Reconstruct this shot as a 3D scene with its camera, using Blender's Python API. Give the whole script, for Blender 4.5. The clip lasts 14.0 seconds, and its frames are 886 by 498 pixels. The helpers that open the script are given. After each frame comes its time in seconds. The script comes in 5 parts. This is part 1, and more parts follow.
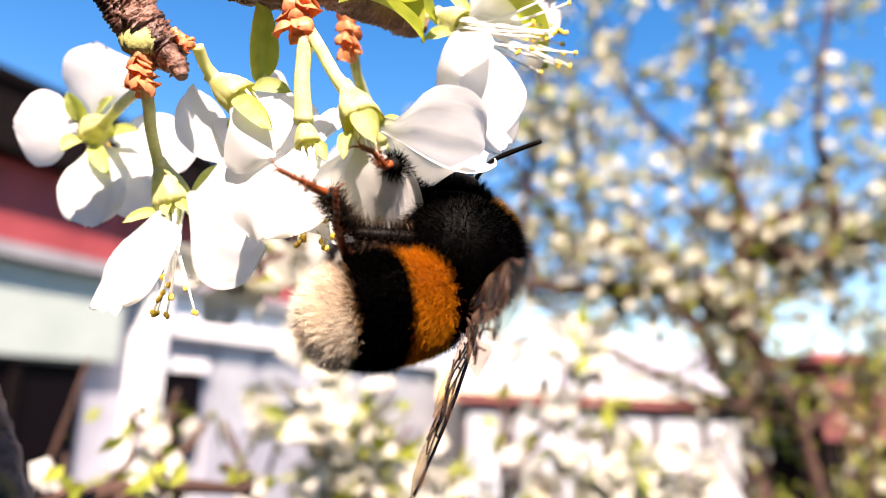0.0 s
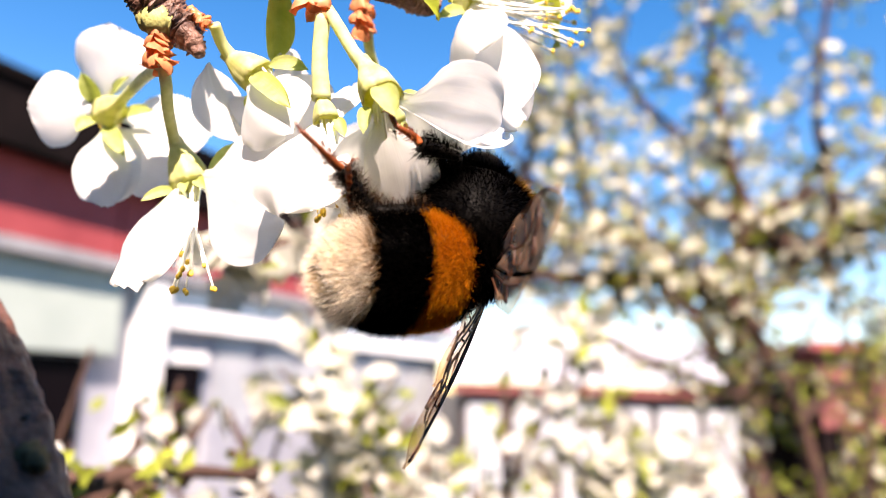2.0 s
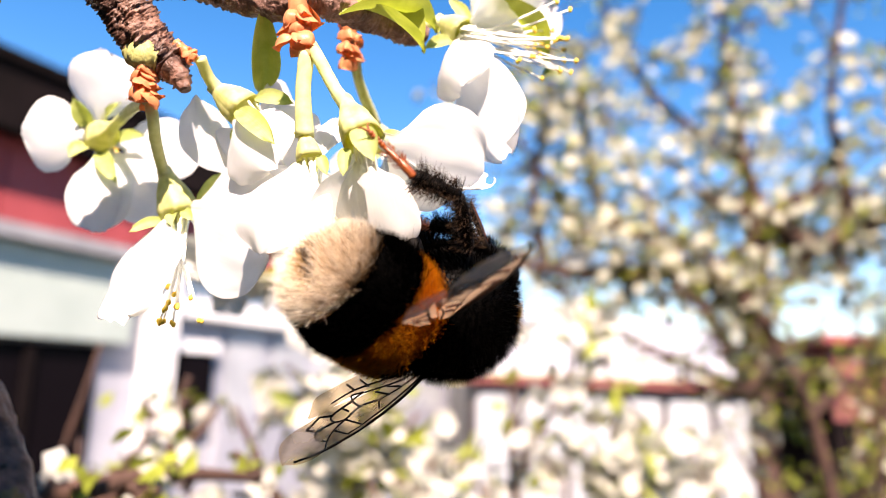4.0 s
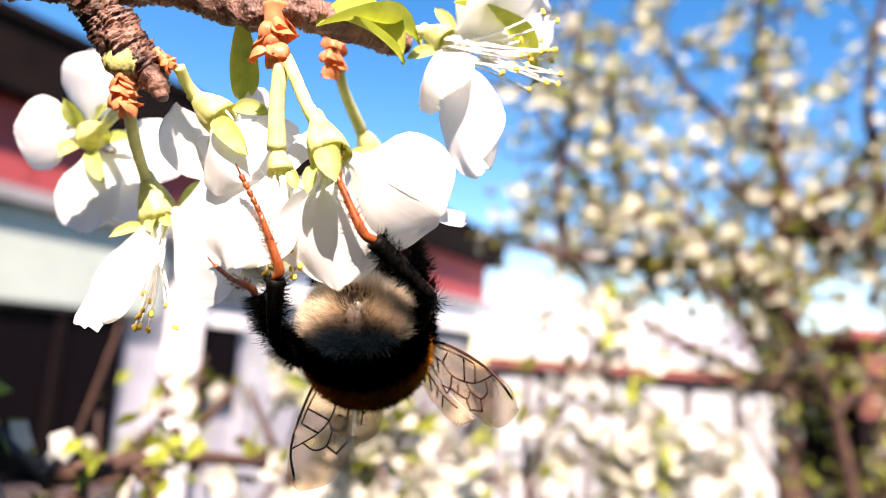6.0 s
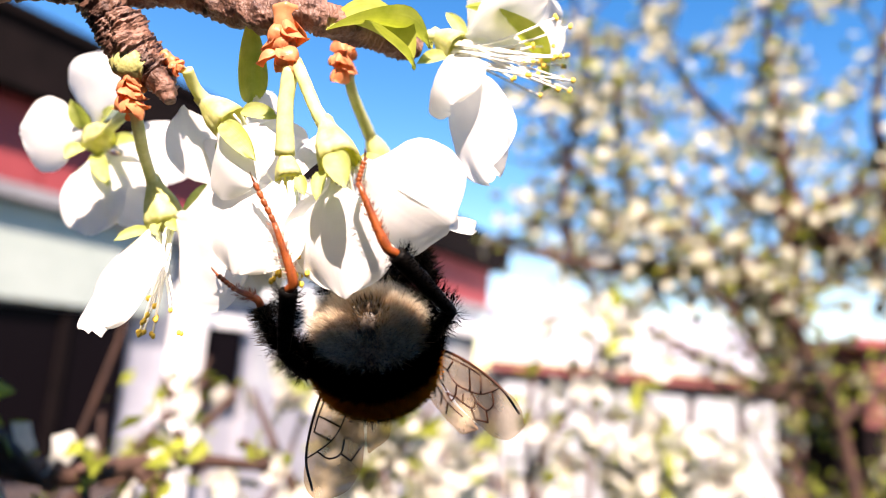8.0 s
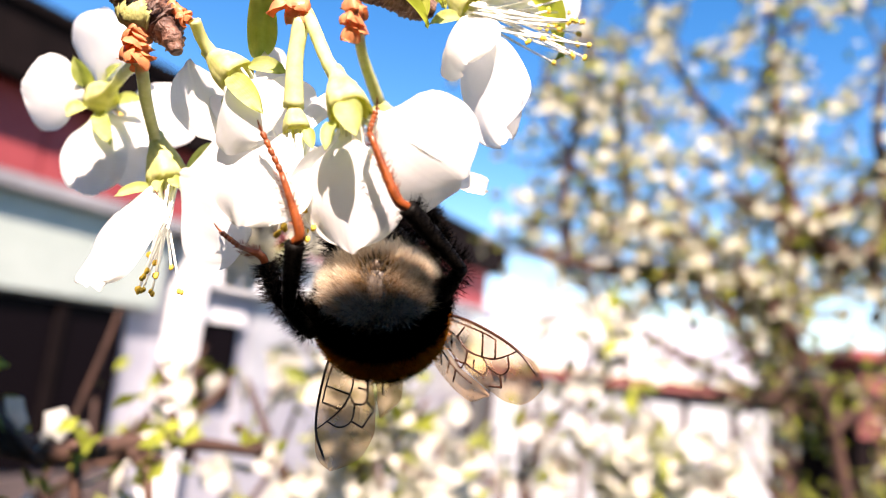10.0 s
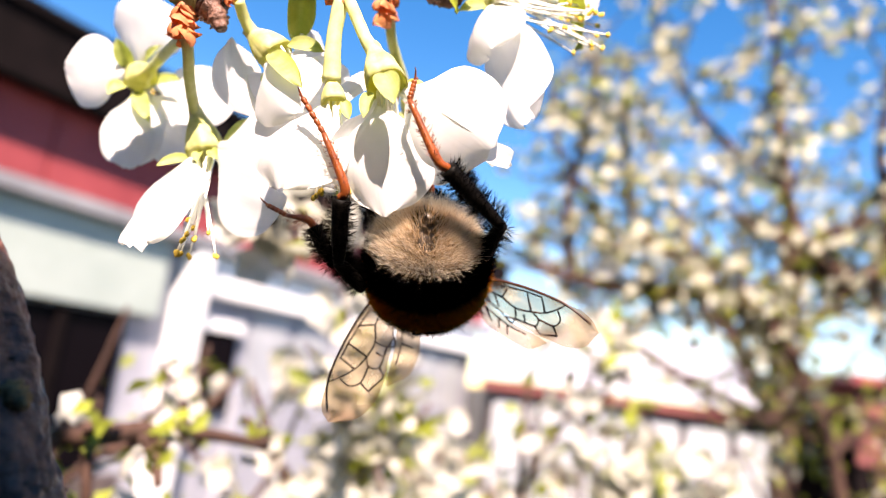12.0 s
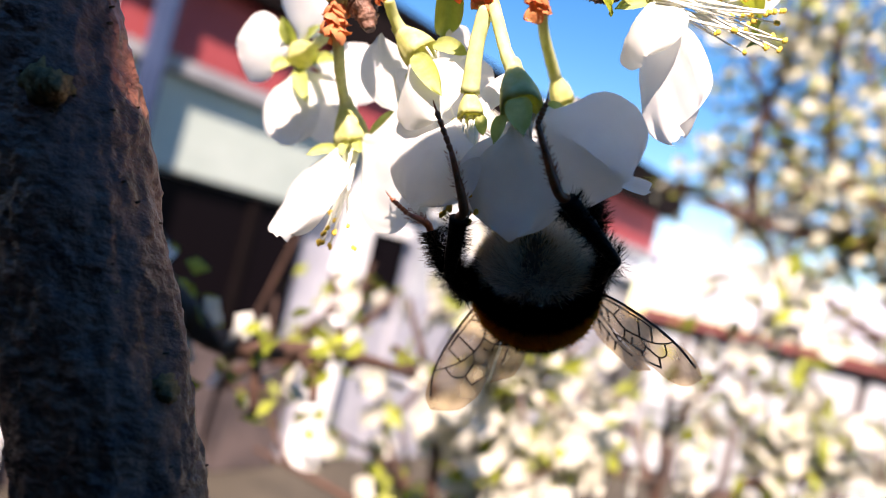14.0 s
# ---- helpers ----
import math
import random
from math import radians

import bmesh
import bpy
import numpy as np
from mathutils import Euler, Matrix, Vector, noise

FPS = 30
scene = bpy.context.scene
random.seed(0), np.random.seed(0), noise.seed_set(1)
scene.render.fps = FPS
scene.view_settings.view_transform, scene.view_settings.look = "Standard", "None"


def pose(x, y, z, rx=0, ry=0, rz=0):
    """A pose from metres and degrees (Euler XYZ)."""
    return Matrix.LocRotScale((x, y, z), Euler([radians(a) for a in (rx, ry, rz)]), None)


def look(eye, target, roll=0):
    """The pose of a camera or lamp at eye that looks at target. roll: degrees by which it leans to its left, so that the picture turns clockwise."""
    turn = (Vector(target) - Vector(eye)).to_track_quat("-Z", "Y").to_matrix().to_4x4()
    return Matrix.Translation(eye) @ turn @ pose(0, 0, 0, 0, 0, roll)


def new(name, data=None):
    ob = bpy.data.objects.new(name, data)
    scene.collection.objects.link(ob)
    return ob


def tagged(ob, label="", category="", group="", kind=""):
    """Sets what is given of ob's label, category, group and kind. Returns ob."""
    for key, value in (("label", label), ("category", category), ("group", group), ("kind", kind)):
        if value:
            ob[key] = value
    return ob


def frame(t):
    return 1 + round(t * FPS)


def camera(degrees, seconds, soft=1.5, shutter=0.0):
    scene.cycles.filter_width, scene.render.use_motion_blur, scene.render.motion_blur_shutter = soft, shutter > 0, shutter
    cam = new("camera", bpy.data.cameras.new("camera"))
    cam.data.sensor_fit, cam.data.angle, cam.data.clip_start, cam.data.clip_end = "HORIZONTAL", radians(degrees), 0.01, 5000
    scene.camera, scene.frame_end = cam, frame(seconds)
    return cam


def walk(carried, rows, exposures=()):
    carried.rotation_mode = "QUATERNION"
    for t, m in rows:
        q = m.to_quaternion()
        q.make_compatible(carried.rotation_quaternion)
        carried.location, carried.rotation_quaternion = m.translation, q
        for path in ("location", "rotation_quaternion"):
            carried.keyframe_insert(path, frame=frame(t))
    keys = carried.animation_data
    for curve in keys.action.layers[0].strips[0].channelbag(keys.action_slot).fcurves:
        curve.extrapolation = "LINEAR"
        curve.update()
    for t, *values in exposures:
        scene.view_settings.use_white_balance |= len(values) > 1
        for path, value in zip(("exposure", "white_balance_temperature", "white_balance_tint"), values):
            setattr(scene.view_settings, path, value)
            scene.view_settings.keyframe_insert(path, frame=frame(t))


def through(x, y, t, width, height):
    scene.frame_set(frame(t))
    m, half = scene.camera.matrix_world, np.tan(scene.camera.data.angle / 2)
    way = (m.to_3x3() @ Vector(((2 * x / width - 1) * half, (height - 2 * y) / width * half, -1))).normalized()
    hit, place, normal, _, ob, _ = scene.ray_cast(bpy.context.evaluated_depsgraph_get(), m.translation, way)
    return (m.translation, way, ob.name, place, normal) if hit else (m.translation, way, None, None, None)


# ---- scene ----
# A bumblebee under plum blossom, close up. Near things are given in millimetres from ORIGIN.
LENS = 64.0
PATH = [
    (0, -0.00000, 0.00000, 1.50000, 0.00, 12.00, -2.00),
    (0.5, -0.00066, 0.00027, 1.50103, 0.35, 11.77, -2.12),
    (1, -0.00194, 0.00051, 1.50054, 0.15, 11.51, -2.06),
    (1.5, -0.00224, 0.00027, 1.49946, -0.09, 11.34, -1.92),
    (2, -0.00145, -0.00033, 1.49855, -0.08, 11.31, -1.70),
    (2.5, -0.00099, -0.00059, 1.50010, 0.24, 11.64, -1.05),
    (3, -0.00022, -0.00135, 1.50052, 0.06, 11.58, -1.15),
    (3.5, 0.00033, -0.00117, 1.50147, 0.23, 10.77, -2.04),
    (4, 0.00070, -0.00119, 1.50219, 0.77, 10.48, -2.10),
    (4.2, 0.00108, -0.00176, 1.50293, 1.03, 9.90, -3.14),
    (6.3, 0.00510, -0.00082, 1.50529, 2.66, 8.91, -4.10),
    (6.5, 0.00508, -0.00046, 1.50482, 2.36, 9.03, -4.48),
    (7, 0.00462, -0.00045, 1.50470, 2.57, 9.07, -4.80),
    (7.2, 0.00417, -0.00047, 1.50517, 2.51, 9.07, -4.73),
    (9.3, 0.00517, 0.00112, 1.50589, 3.53, 9.42, -4.82),
    (9.5, 0.00492, 0.00144, 1.50535, 3.02, 9.28, -5.29),
    (10, 0.00378, 0.00148, 1.50280, 2.39, 9.30, -6.20),
    (10.5, 0.00299, 0.00042, 1.49783, 1.77, 9.40, -7.05),
    (11, 0.00234, -0.00098, 1.49656, 2.14, 9.78, -7.54),
    (11.5, 0.00202, -0.00114, 1.49776, 2.35, 10.43, -7.20),
    (12, 0.00252, -0.00112, 1.49842, 2.24, 10.55, -7.65),
    (12.5, 0.00255, -0.00207, 1.50119, 3.04, 9.83, -8.72),
    (13, 0.00244, -0.00262, 1.50285, 5.98, 5.99, -10.55),
    (13.5, 0.00398, -0.00166, 1.50332, 10.05, 3.03, -11.11),
    (14, 0.00428, -0.00164, 1.50695, 15.30, 1.24, -13.93)]

cam = camera(LENS, 14.0, soft=0.8)
cam.data.dof.use_dof = True
cam.data.dof.focus_distance = 0.0555
cam.data.dof.aperture_fstop = 24.0
EXPOSURES = [(0.0, 1.76, 7450, 26), (12.4, 1.76, 7450, 26), (14.0, 1.64, 7450, 26)]
walk(cam, [(t, pose(x, y, z, 90 + pitch, roll, yaw)) for t, x, y, z, yaw, pitch, roll in PATH], EXPOSURES)

# ---- world and sun ----
SUN_FROM = Vector((0.15, -1.0, 1.0)).normalized()
world = bpy.data.worlds.new("world")
scene.world = world
world.use_nodes = True
wn = world.node_tree.nodes
sky = wn.new("ShaderNodeTexSky")
sky.sky_type = 'NISHITA'
sky.sun_disc = False
sky.sun_elevation = math.asin(SUN_FROM.z)
sky.sun_rotation = math.atan2(SUN_FROM.x, SUN_FROM.y)
sky.altitude = 200
sky.air_density = 1.0
sky.dust_density = 0.1
sky.ozone_density = 1.2
wn["Background"].inputs["Strength"].default_value = 0.083
deep = wn.new("ShaderNodeHueSaturation")
deep.inputs["Saturation"].default_value = 1.45
world.node_tree.links.new(sky.outputs[0], deep.inputs["Color"])
world.node_tree.links.new(deep.outputs[0], wn["Background"].inputs["Color"])
sun_data = bpy.data.lights.new("sun", "SUN")
sun_data.energy = 5.0
sun_data.angle = radians(0.53)
sun_data.color = (1.0, 0.93, 0.84)
sun = new("sun", sun_data)
sun.matrix_world = look(SUN_FROM * 20, (0, 0, 0))

ORIGIN = Vector((0, 0, 1.5))
MM = 0.001


def P(x, y, z):
    """A near point, millimetres from ORIGIN, in metres."""
    return ORIGIN + Vector((x, y, z)) * MM


# ---- materials ----
def shader(name):
    m = bpy.data.materials.new(name)
    m.use_nodes = True
    nt = m.node_tree
    return m, nt, nt.nodes["Principled BSDF"], nt.nodes["Material Output"]


def node(nt, kind, **values):
    n = nt.nodes.new(kind)
    for key, value in values.items():
        n.inputs[key].default_value = value
    return n


def ramp(nt, source, stops):
    r = nt.nodes.new("ShaderNodeValToRGB")
    while len(r.color_ramp.elements) < len(stops):
        r.color_ramp.elements.new(0.5)
    for e, (at, colour) in zip(r.color_ramp.elements, stops):
        e.position, e.color = at, (*colour, 1)
    nt.links.new(source, r.inputs[0])
    return r


def surface(name, dark, light, scale, rough=0.6, bump=0.0, bump_scale=None, metallic=0.0, spec=0.5, islands=0.0, detail=6, stretch=(1, 1, 1), lo=0.38, hi=0.82):
    """A mottled surface between two colours, with fine relief. scale: patches in a metre."""
    m, nt, b, out = shader(name)
    tc = node(nt, "ShaderNodeTexCoord")
    mp = node(nt, "ShaderNodeMapping", Scale=stretch)
    nt.links.new(tc.outputs["Object"], mp.inputs[0])
    n1 = node(nt, "ShaderNodeTexNoise", Scale=scale, Detail=detail, Roughness=0.6)
    n2 = node(nt, "ShaderNodeTexNoise", Scale=scale * 9, Detail=4)
    for n in (n1, n2):
        nt.links.new(mp.outputs[0], n.inputs["Vector"])
    mix = node(nt, "ShaderNodeMath")
    mix.operation = 'MULTIPLY_ADD'
    mix.inputs[1].default_value = 0.35
    nt.links.new(n2.outputs[0], mix.inputs[0])
    nt.links.new(n1.outputs[0], mix.inputs[2])
    value = mix.outputs[0]
    if islands:
        g = node(nt, "ShaderNodeNewGeometry")
        add = node(nt, "ShaderNodeMath")
        add.operation = 'MULTIPLY_ADD'
        add.inputs[1].default_value = islands
        nt.links.new(g.outputs["Random Per Island"], add.inputs[0])
        nt.links.new(value, add.inputs[2])
        value = add.outputs[0]
    r = ramp(nt, value, [(lo + islands * 0.2, dark), (hi + islands * 0.6, light)])
    nt.links.new(r.outputs[0], b.inputs["Base Color"])
    b.inputs["Roughness"].default_value = rough
    b.inputs["Metallic"].default_value = metallic
    b.inputs["Specular IOR Level"].default_value = spec
    if bump:
        bp = node(nt, "ShaderNodeBump", Strength=0.6, Distance=bump)
        n3 = node(nt, "ShaderNodeTexNoise", Scale=bump_scale or scale * 4, Detail=6)
        nt.links.new(mp.outputs[0], n3.inputs["Vector"])
        nt.links.new(n3.outputs[0], bp.inputs["Height"])
        nt.links.new(bp.outputs[0], b.inputs["Normal"])
    return m


def leafy(name, dark, light, scale, through_share=0.35, rough=0.5, veins=0.0, islands=0.3, through_tint=(1, 1, 1)):
    """Petals and leaves: light passes through; fine veins along the blade (UV)."""
    m, nt, b, out = shader(name)
    tc = node(nt, "ShaderNodeTexCoord")
    n1 = node(nt, "ShaderNodeTexNoise", Scale=scale, Detail=5)
    nt.links.new(tc.outputs["Object"], n1.inputs["Vector"])
    g = node(nt, "ShaderNodeNewGeometry")
    add = node(nt, "ShaderNodeMath")
    add.operation = 'MULTIPLY_ADD'
    add.inputs[1].default_value = islands
    nt.links.new(g.outputs["Random Per Island"], add.inputs[0])
    nt.links.new(n1.outputs[0], add.inputs[2])
    r = ramp(nt, add.outputs[0], [(0.3, dark), (0.7 + islands, light)])
    nt.links.new(r.outputs[0], b.inputs["Base Color"])
    b.inputs["Roughness"].default_value = rough
    b.inputs["Specular IOR Level"].default_value = 0.3
    tr = node(nt, "ShaderNodeBsdfTranslucent")
    tint = node(nt, "ShaderNodeMix")
    tint.data_type, tint.blend_type = 'RGBA', 'MULTIPLY'
    tint.inputs[0].default_value = 1.0
    nt.links.new(r.outputs[0], tint.inputs[6])
    tint.inputs[7].default_value = (*through_tint, 1)
    nt.links.new(tint.outputs[2], tr.inputs["Color"])
    ms = node(nt, "ShaderNodeMixShader", Fac=through_share)
    nt.links.new(b.outputs[0], ms.inputs[1])
    nt.links.new(tr.outputs[0], ms.inputs[2])
    nt.links.new(ms.outputs[0], out.inputs["Surface"])
    if veins:
        mp = node(nt, "ShaderNodeMapping", Scale=(9, 0.5, 1))
        nt.links.new(tc.outputs["UV"], mp.inputs[0])
        n3 = node(nt, "ShaderNodeTexNoise", Scale=2.2, Detail=3, Distortion=0.3)
        nt.links.new(mp.outputs[0], n3.inputs["Vector"])
        bp = node(nt, "ShaderNodeBump", Strength=0.5, Distance=veins)
        nt.links.new(n3.outputs[0], bp.inputs["Height"])
        nt.links.new(bp.outputs[0], b.inputs["Normal"])
        nt.links.new(bp.outputs[0], tr.inputs["Normal"])
    return m


PETAL = leafy("petal", (0.84, 0.84, 0.83), (0.92, 0.92, 0.905), 500, 0.5, 0.5, 0.00004, 0.1, (0.97, 0.98, 0.93))
SEPAL = leafy("sepal", (0.36, 0.43, 0.10), (0.68, 0.70, 0.30), 900, 0.45, 0.45, 0.00006, 0.15, (0.9, 1.0, 0.4))
CALYX = leafy("calyx", (0.55, 0.57, 0.17), (0.88, 0.86, 0.48), 900, 0.4, 0.45, 0.00003, 0.1, (1.0, 1.0, 0.45))
STALK = leafy("stalk", (0.58, 0.62, 0.23), (0.82, 0.83, 0.50), 900, 0.35, 0.4, 0.00003, 0.1, (1.0, 1.0, 0.5))
FILAMENT = surface("filament", (0.82, 0.84, 0.72), (0.9, 0.9, 0.82), 900, 0.4)
ANTHER = surface("anther", (0.60, 0.34, 0.02), (0.85, 0.62, 0.08), 2500, 0.7, 0.00005, 9000)
SCALE_BRACT = leafy("bud_scale", (0.28, 0.045, 0.010), (0.86, 0.38, 0.17), 1100, 0.4, 0.32, 0.00012, 0.7, (1.0, 0.62, 0.36))
BARK = surface("twig_bark", (0.024, 0.010, 0.008), (0.29, 0.15, 0.105), 330, 0.5, 0.0016, 800, detail=10, lo=0.48, hi=0.86, spec=0.4)
TRUNK_BARK = surface("branch_bark", (0.03, 0.009, 0.009), (0.25, 0.10, 0.066), 420, 0.42, 0.0009, 900, spec=0.35, stretch=(1.0, 1.0, 1.5), detail=10, lo=0.45, hi=0.9)
LENTICEL = surface("lenticel", (0.02, 0.010, 0.007), (0.11, 0.055, 0.035), 900, 0.8, 0.0003, 3000)
LICHEN = surface("lichen", (0.03, 0.014, 0.006), (0.26, 0.14, 0.045), 700, 0.8, 0.0003, 2500)
OLIVE = surface("green_ring", (0.16, 0.17, 0.04), (0.48, 0.46, 0.16), 500, 0.6, 0.0002, 2000)
LEAF = leafy("young_leaf", (0.28, 0.33, 0.05), (0.56, 0.58, 0.14), 600, 0.35, 0.4, 0.0001, 0.2, (0.9, 1, 0.4))
FAR_PETAL = leafy("far_petal", (0.42, 0.42, 0.29), (0.68, 0.67, 0.55), 60, 0.4, 0.5, 0, 0.3, (0.98, 0.98, 0.8))
WHITE_BLOSSOM = leafy("white_blossom", (0.56, 0.55, 0.46), (0.78, 0.77, 0.70), 60, 0.4, 0.5, 0, 0.3, (0.98, 0.98, 0.9))
FAR_LEAF = leafy("far_leaf", (0.14, 0.18, 0.02), (0.40, 0.44, 0.07), 60, 0.4, 0.5, 0, 0.4, (0.95, 1, 0.4))
FAR_BARK = surface("far_bark", (0.016, 0.008, 0.006), (0.085, 0.042, 0.028), 40, 0.8, 0.002, 120)
def hair(name, root, middle, tip, through=0.3, rough=0.45, spec=0.2, vary=0.25):
    """Hair that changes colour from root to tip and lets light through; strands differ a little."""
    m, nt, b, out = shader(name)
    tc = node(nt, "ShaderNodeTexCoord")
    sep = node(nt, "ShaderNodeSeparateXYZ")
    nt.links.new(tc.outputs["UV"], sep.inputs[0])
    g = node(nt, "ShaderNodeNewGeometry")
    add = node(nt, "ShaderNodeMath")
    add.operation = 'MULTIPLY_ADD'
    add.inputs[1].default_value = vary
    nt.links.new(g.outputs["Random Per Island"], add.inputs[0])
    nt.links.new(sep.outputs["Y"], add.inputs[2])
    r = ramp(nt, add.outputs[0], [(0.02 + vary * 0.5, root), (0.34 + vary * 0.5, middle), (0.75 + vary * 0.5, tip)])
    nt.links.new(r.outputs[0], b.inputs["Base Color"])
    b.inputs["Roughness"].default_value = rough
    b.inputs["Specular IOR Level"].default_value = spec
    tr = node(nt, "ShaderNodeBsdfTranslucent")
    nt.links.new(r.outputs[0], tr.inputs["Color"])
    ms = node(nt, "ShaderNodeMixShader", Fac=through)
    nt.links.new(b.outputs[0], ms.inputs[1])
    nt.links.new(tr.outputs[0], ms.inputs[2])
    nt.links.new(ms.outputs[0], out.inputs["Surface"])
    return m


FUR_BLACK = hair("black_fur", (0.0005, 0.0005, 0.0005), (0.0007, 0.0006, 0.0005), (0.0012, 0.001, 0.0009), 0.05, 0.5, 0.0)
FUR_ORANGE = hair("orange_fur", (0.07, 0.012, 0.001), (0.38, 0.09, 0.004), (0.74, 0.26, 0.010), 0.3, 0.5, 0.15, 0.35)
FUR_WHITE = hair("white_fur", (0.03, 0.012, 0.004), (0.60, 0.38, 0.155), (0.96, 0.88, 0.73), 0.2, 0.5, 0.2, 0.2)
FUR_BROWN = hair("brown_fur", (0.012, 0.005, 0.002), (0.06, 0.028, 0.011), (0.26, 0.14, 0.055), 0.2, 0.5, 0.1, 0.5)
FUR_LEG = hair("leg_fur", (0.002, 0.001, 0.001), (0.010, 0.006, 0.004), (0.09, 0.055, 0.032), 0.1, 0.45, 0.1, 0.5)
FUR_COLLAR = hair("collar_fur", (0.08, 0.03, 0.004), (0.22, 0.10, 0.012), (0.36, 0.19, 0.03), 0.3, 0.5, 0.15, 0.4)
CHITIN = surface("chitin", (0.001, 0.001, 0.001), (0.004, 0.0035, 0.003), 600, 0.5, 0.00005, 4000, spec=0.06)
CHITIN_TAIL = surface("tail_chitin", (0.03, 0.02, 0.014), (0.14, 0.10, 0.07), 900, 0.3, 0.00005, 4000)
CHITIN_WHITE = surface("pale_chitin", (0.03, 0.022, 0.016), (0.14, 0.115, 0.095), 900, 0.28, 0.00003, 5000)
CHITIN_ORANGE = surface("orange_chitin", (0.02, 0.005, 0.001), (0.06, 0.014, 0.002), 900, 0.5)
LEG_RED = surface("red_brown_leg", (0.06, 0.012, 0.004), (0.32, 0.075, 0.016), 900, 0.35, 0.00004, 5000)
LEG_BLACK = surface("black_leg", (0.001, 0.001, 0.001), (0.006, 0.005, 0.004), 900, 0.5, 0.00004, 4000, spec=0.06)
VEIN = surface("wing_vein", (0.02, 0.007, 0.004), (0.07, 0.026, 0.012), 900, 0.4)


def wing_material():
    m, nt, b, out = shader("wing_membrane")
    clear = node(nt, "ShaderNodeBsdfTransparent", Color=(0.96, 0.79, 0.60, 1))
    tr = node(nt, "ShaderNodeMixShader", Fac=0.5)
    back = node(nt, "ShaderNodeBsdfTranslucent", Color=(0.90, 0.64, 0.42, 1))
    front = node(nt, "ShaderNodeBsdfDiffuse", Color=(0.72, 0.47, 0.30, 1))
    nt.links.new(back.outputs[0], tr.inputs[1])
    nt.links.new(front.outputs[0], tr.inputs[2])
    gl = node(nt, "ShaderNodeBsdfGlossy", Color=(0.8, 0.75, 0.7, 1), Roughness=0.22)
    tc = node(nt, "ShaderNodeTexCoord")
    n1 = node(nt, "ShaderNodeTexNoise", Scale=420, Detail=4)
    nt.links.new(tc.outputs["Object"], n1.inputs["Vector"])
    r = ramp(nt, n1.outputs[0], [(0.35, (0.28, 0.28, 0.28)), (0.7, (0.48, 0.48, 0.48))])
    m1 = node(nt, "ShaderNodeMixShader")
    nt.links.new(r.outputs[0], m1.inputs[0])
    nt.links.new(clear.outputs[0], m1.inputs[1])
    nt.links.new(tr.outputs[0], m1.inputs[2])
    m2 = node(nt, "ShaderNodeMixShader", Fac=0.07)
    nt.links.new(m1.outputs[0], m2.inputs[1])
    nt.links.new(gl.outputs[0], m2.inputs[2])
    bp = node(nt, "ShaderNodeBump", Strength=0.5, Distance=0.0001)
    nt.links.new(n1.outputs[0], bp.inputs["Height"])
    nt.links.new(bp.outputs[0], gl.inputs["Normal"])
    nt.links.new(m2.outputs[0], out.inputs["Surface"])
    return m


WING = wing_material()
RED_ROOF = surface("red_roof_metal", (0.16, 0.025, 0.028), (0.26, 0.05, 0.05), 3, 0.5, 0.001, 8)
SHED_RED = surface("weathered_red_board", (0.11, 0.028, 0.026), (0.21, 0.062, 0.056), 4, 0.8, 0.001, 12)
RED_BOARD = surface("red_board", (0.19, 0.022, 0.028), (0.29, 0.045, 0.05), 4, 0.7, 0.001, 12)
WHITE_PAINT = surface("white_paint", (0.70, 0.70, 0.69), (0.84, 0.84, 0.82), 3, 0.5, 0.0006, 20)
PALE_BOARD = surface("pale_green_board", (0.27, 0.33, 0.295), (0.36, 0.42, 0.38), 2, 0.55, 0.0006, 20)
GREY_TRIM = surface("grey_gutter", (0.16, 0.16, 0.17), (0.26, 0.26, 0.27), 4, 0.45)
# near-black wood: shade under the eaves and inside the shed is in the colour
SHADE_DARK_WOOD = surface("shade_dark_wood", (0.002, 0.0015, 0.0015), (0.008, 0.005, 0.005), 5, 0.9, 0.001, 20, spec=0.08)
DARK_PIPE = surface("dark_pipe", (0.02, 0.03, 0.07), (0.04, 0.06, 0.12), 5, 0.4)
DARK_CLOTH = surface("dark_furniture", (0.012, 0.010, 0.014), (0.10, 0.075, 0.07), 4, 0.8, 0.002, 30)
GREY_WALL = surface("grey_wall", (0.20, 0.21, 0.25), (0.33, 0.34, 0.38), 2.5, 0.6, 0.001, 20)
PALE_PANEL = surface("pale_panel", (0.24, 0.26, 0.28), (0.38, 0.40, 0.42), 3, 0.5, 0.0006, 20)
WHITE_ROOF = surface("white_roof", (0.30, 0.31, 0.35), (0.54, 0.54, 0.57), 1.5, 0.5, 0.001, 9)
SOIL = surface("soil", (0.018, 0.015, 0.010), (0.06, 0.05, 0.035), 4, 0.9, 0.02, 30)


def glass_material():
    m, nt, b, out = shader("window_glass")
    b.inputs["Base Color"].default_value = (0.004, 0.003, 0.004, 1)
    b.inputs["Roughness"].default_value = 0.3
    b.inputs["Specular IOR Level"].default_value = 0.03
    return m


GLASS = glass_material()
FENCE = surface("dark_fence_board", (0.014, 0.009, 0.006), (0.05, 0.032, 0.022), 9, 0.8, 0.001, 40, stretch=(1, 1, 0.15))
PHONE_BLACK = surface("black_phone_case", (0.010, 0.010, 0.011), (0.02, 0.02, 0.022), 300, 0.5)
PHONE_GLASS = surface("phone_screen", (0.006, 0.006, 0.008), (0.010, 0.010, 0.012), 50, 0.12)


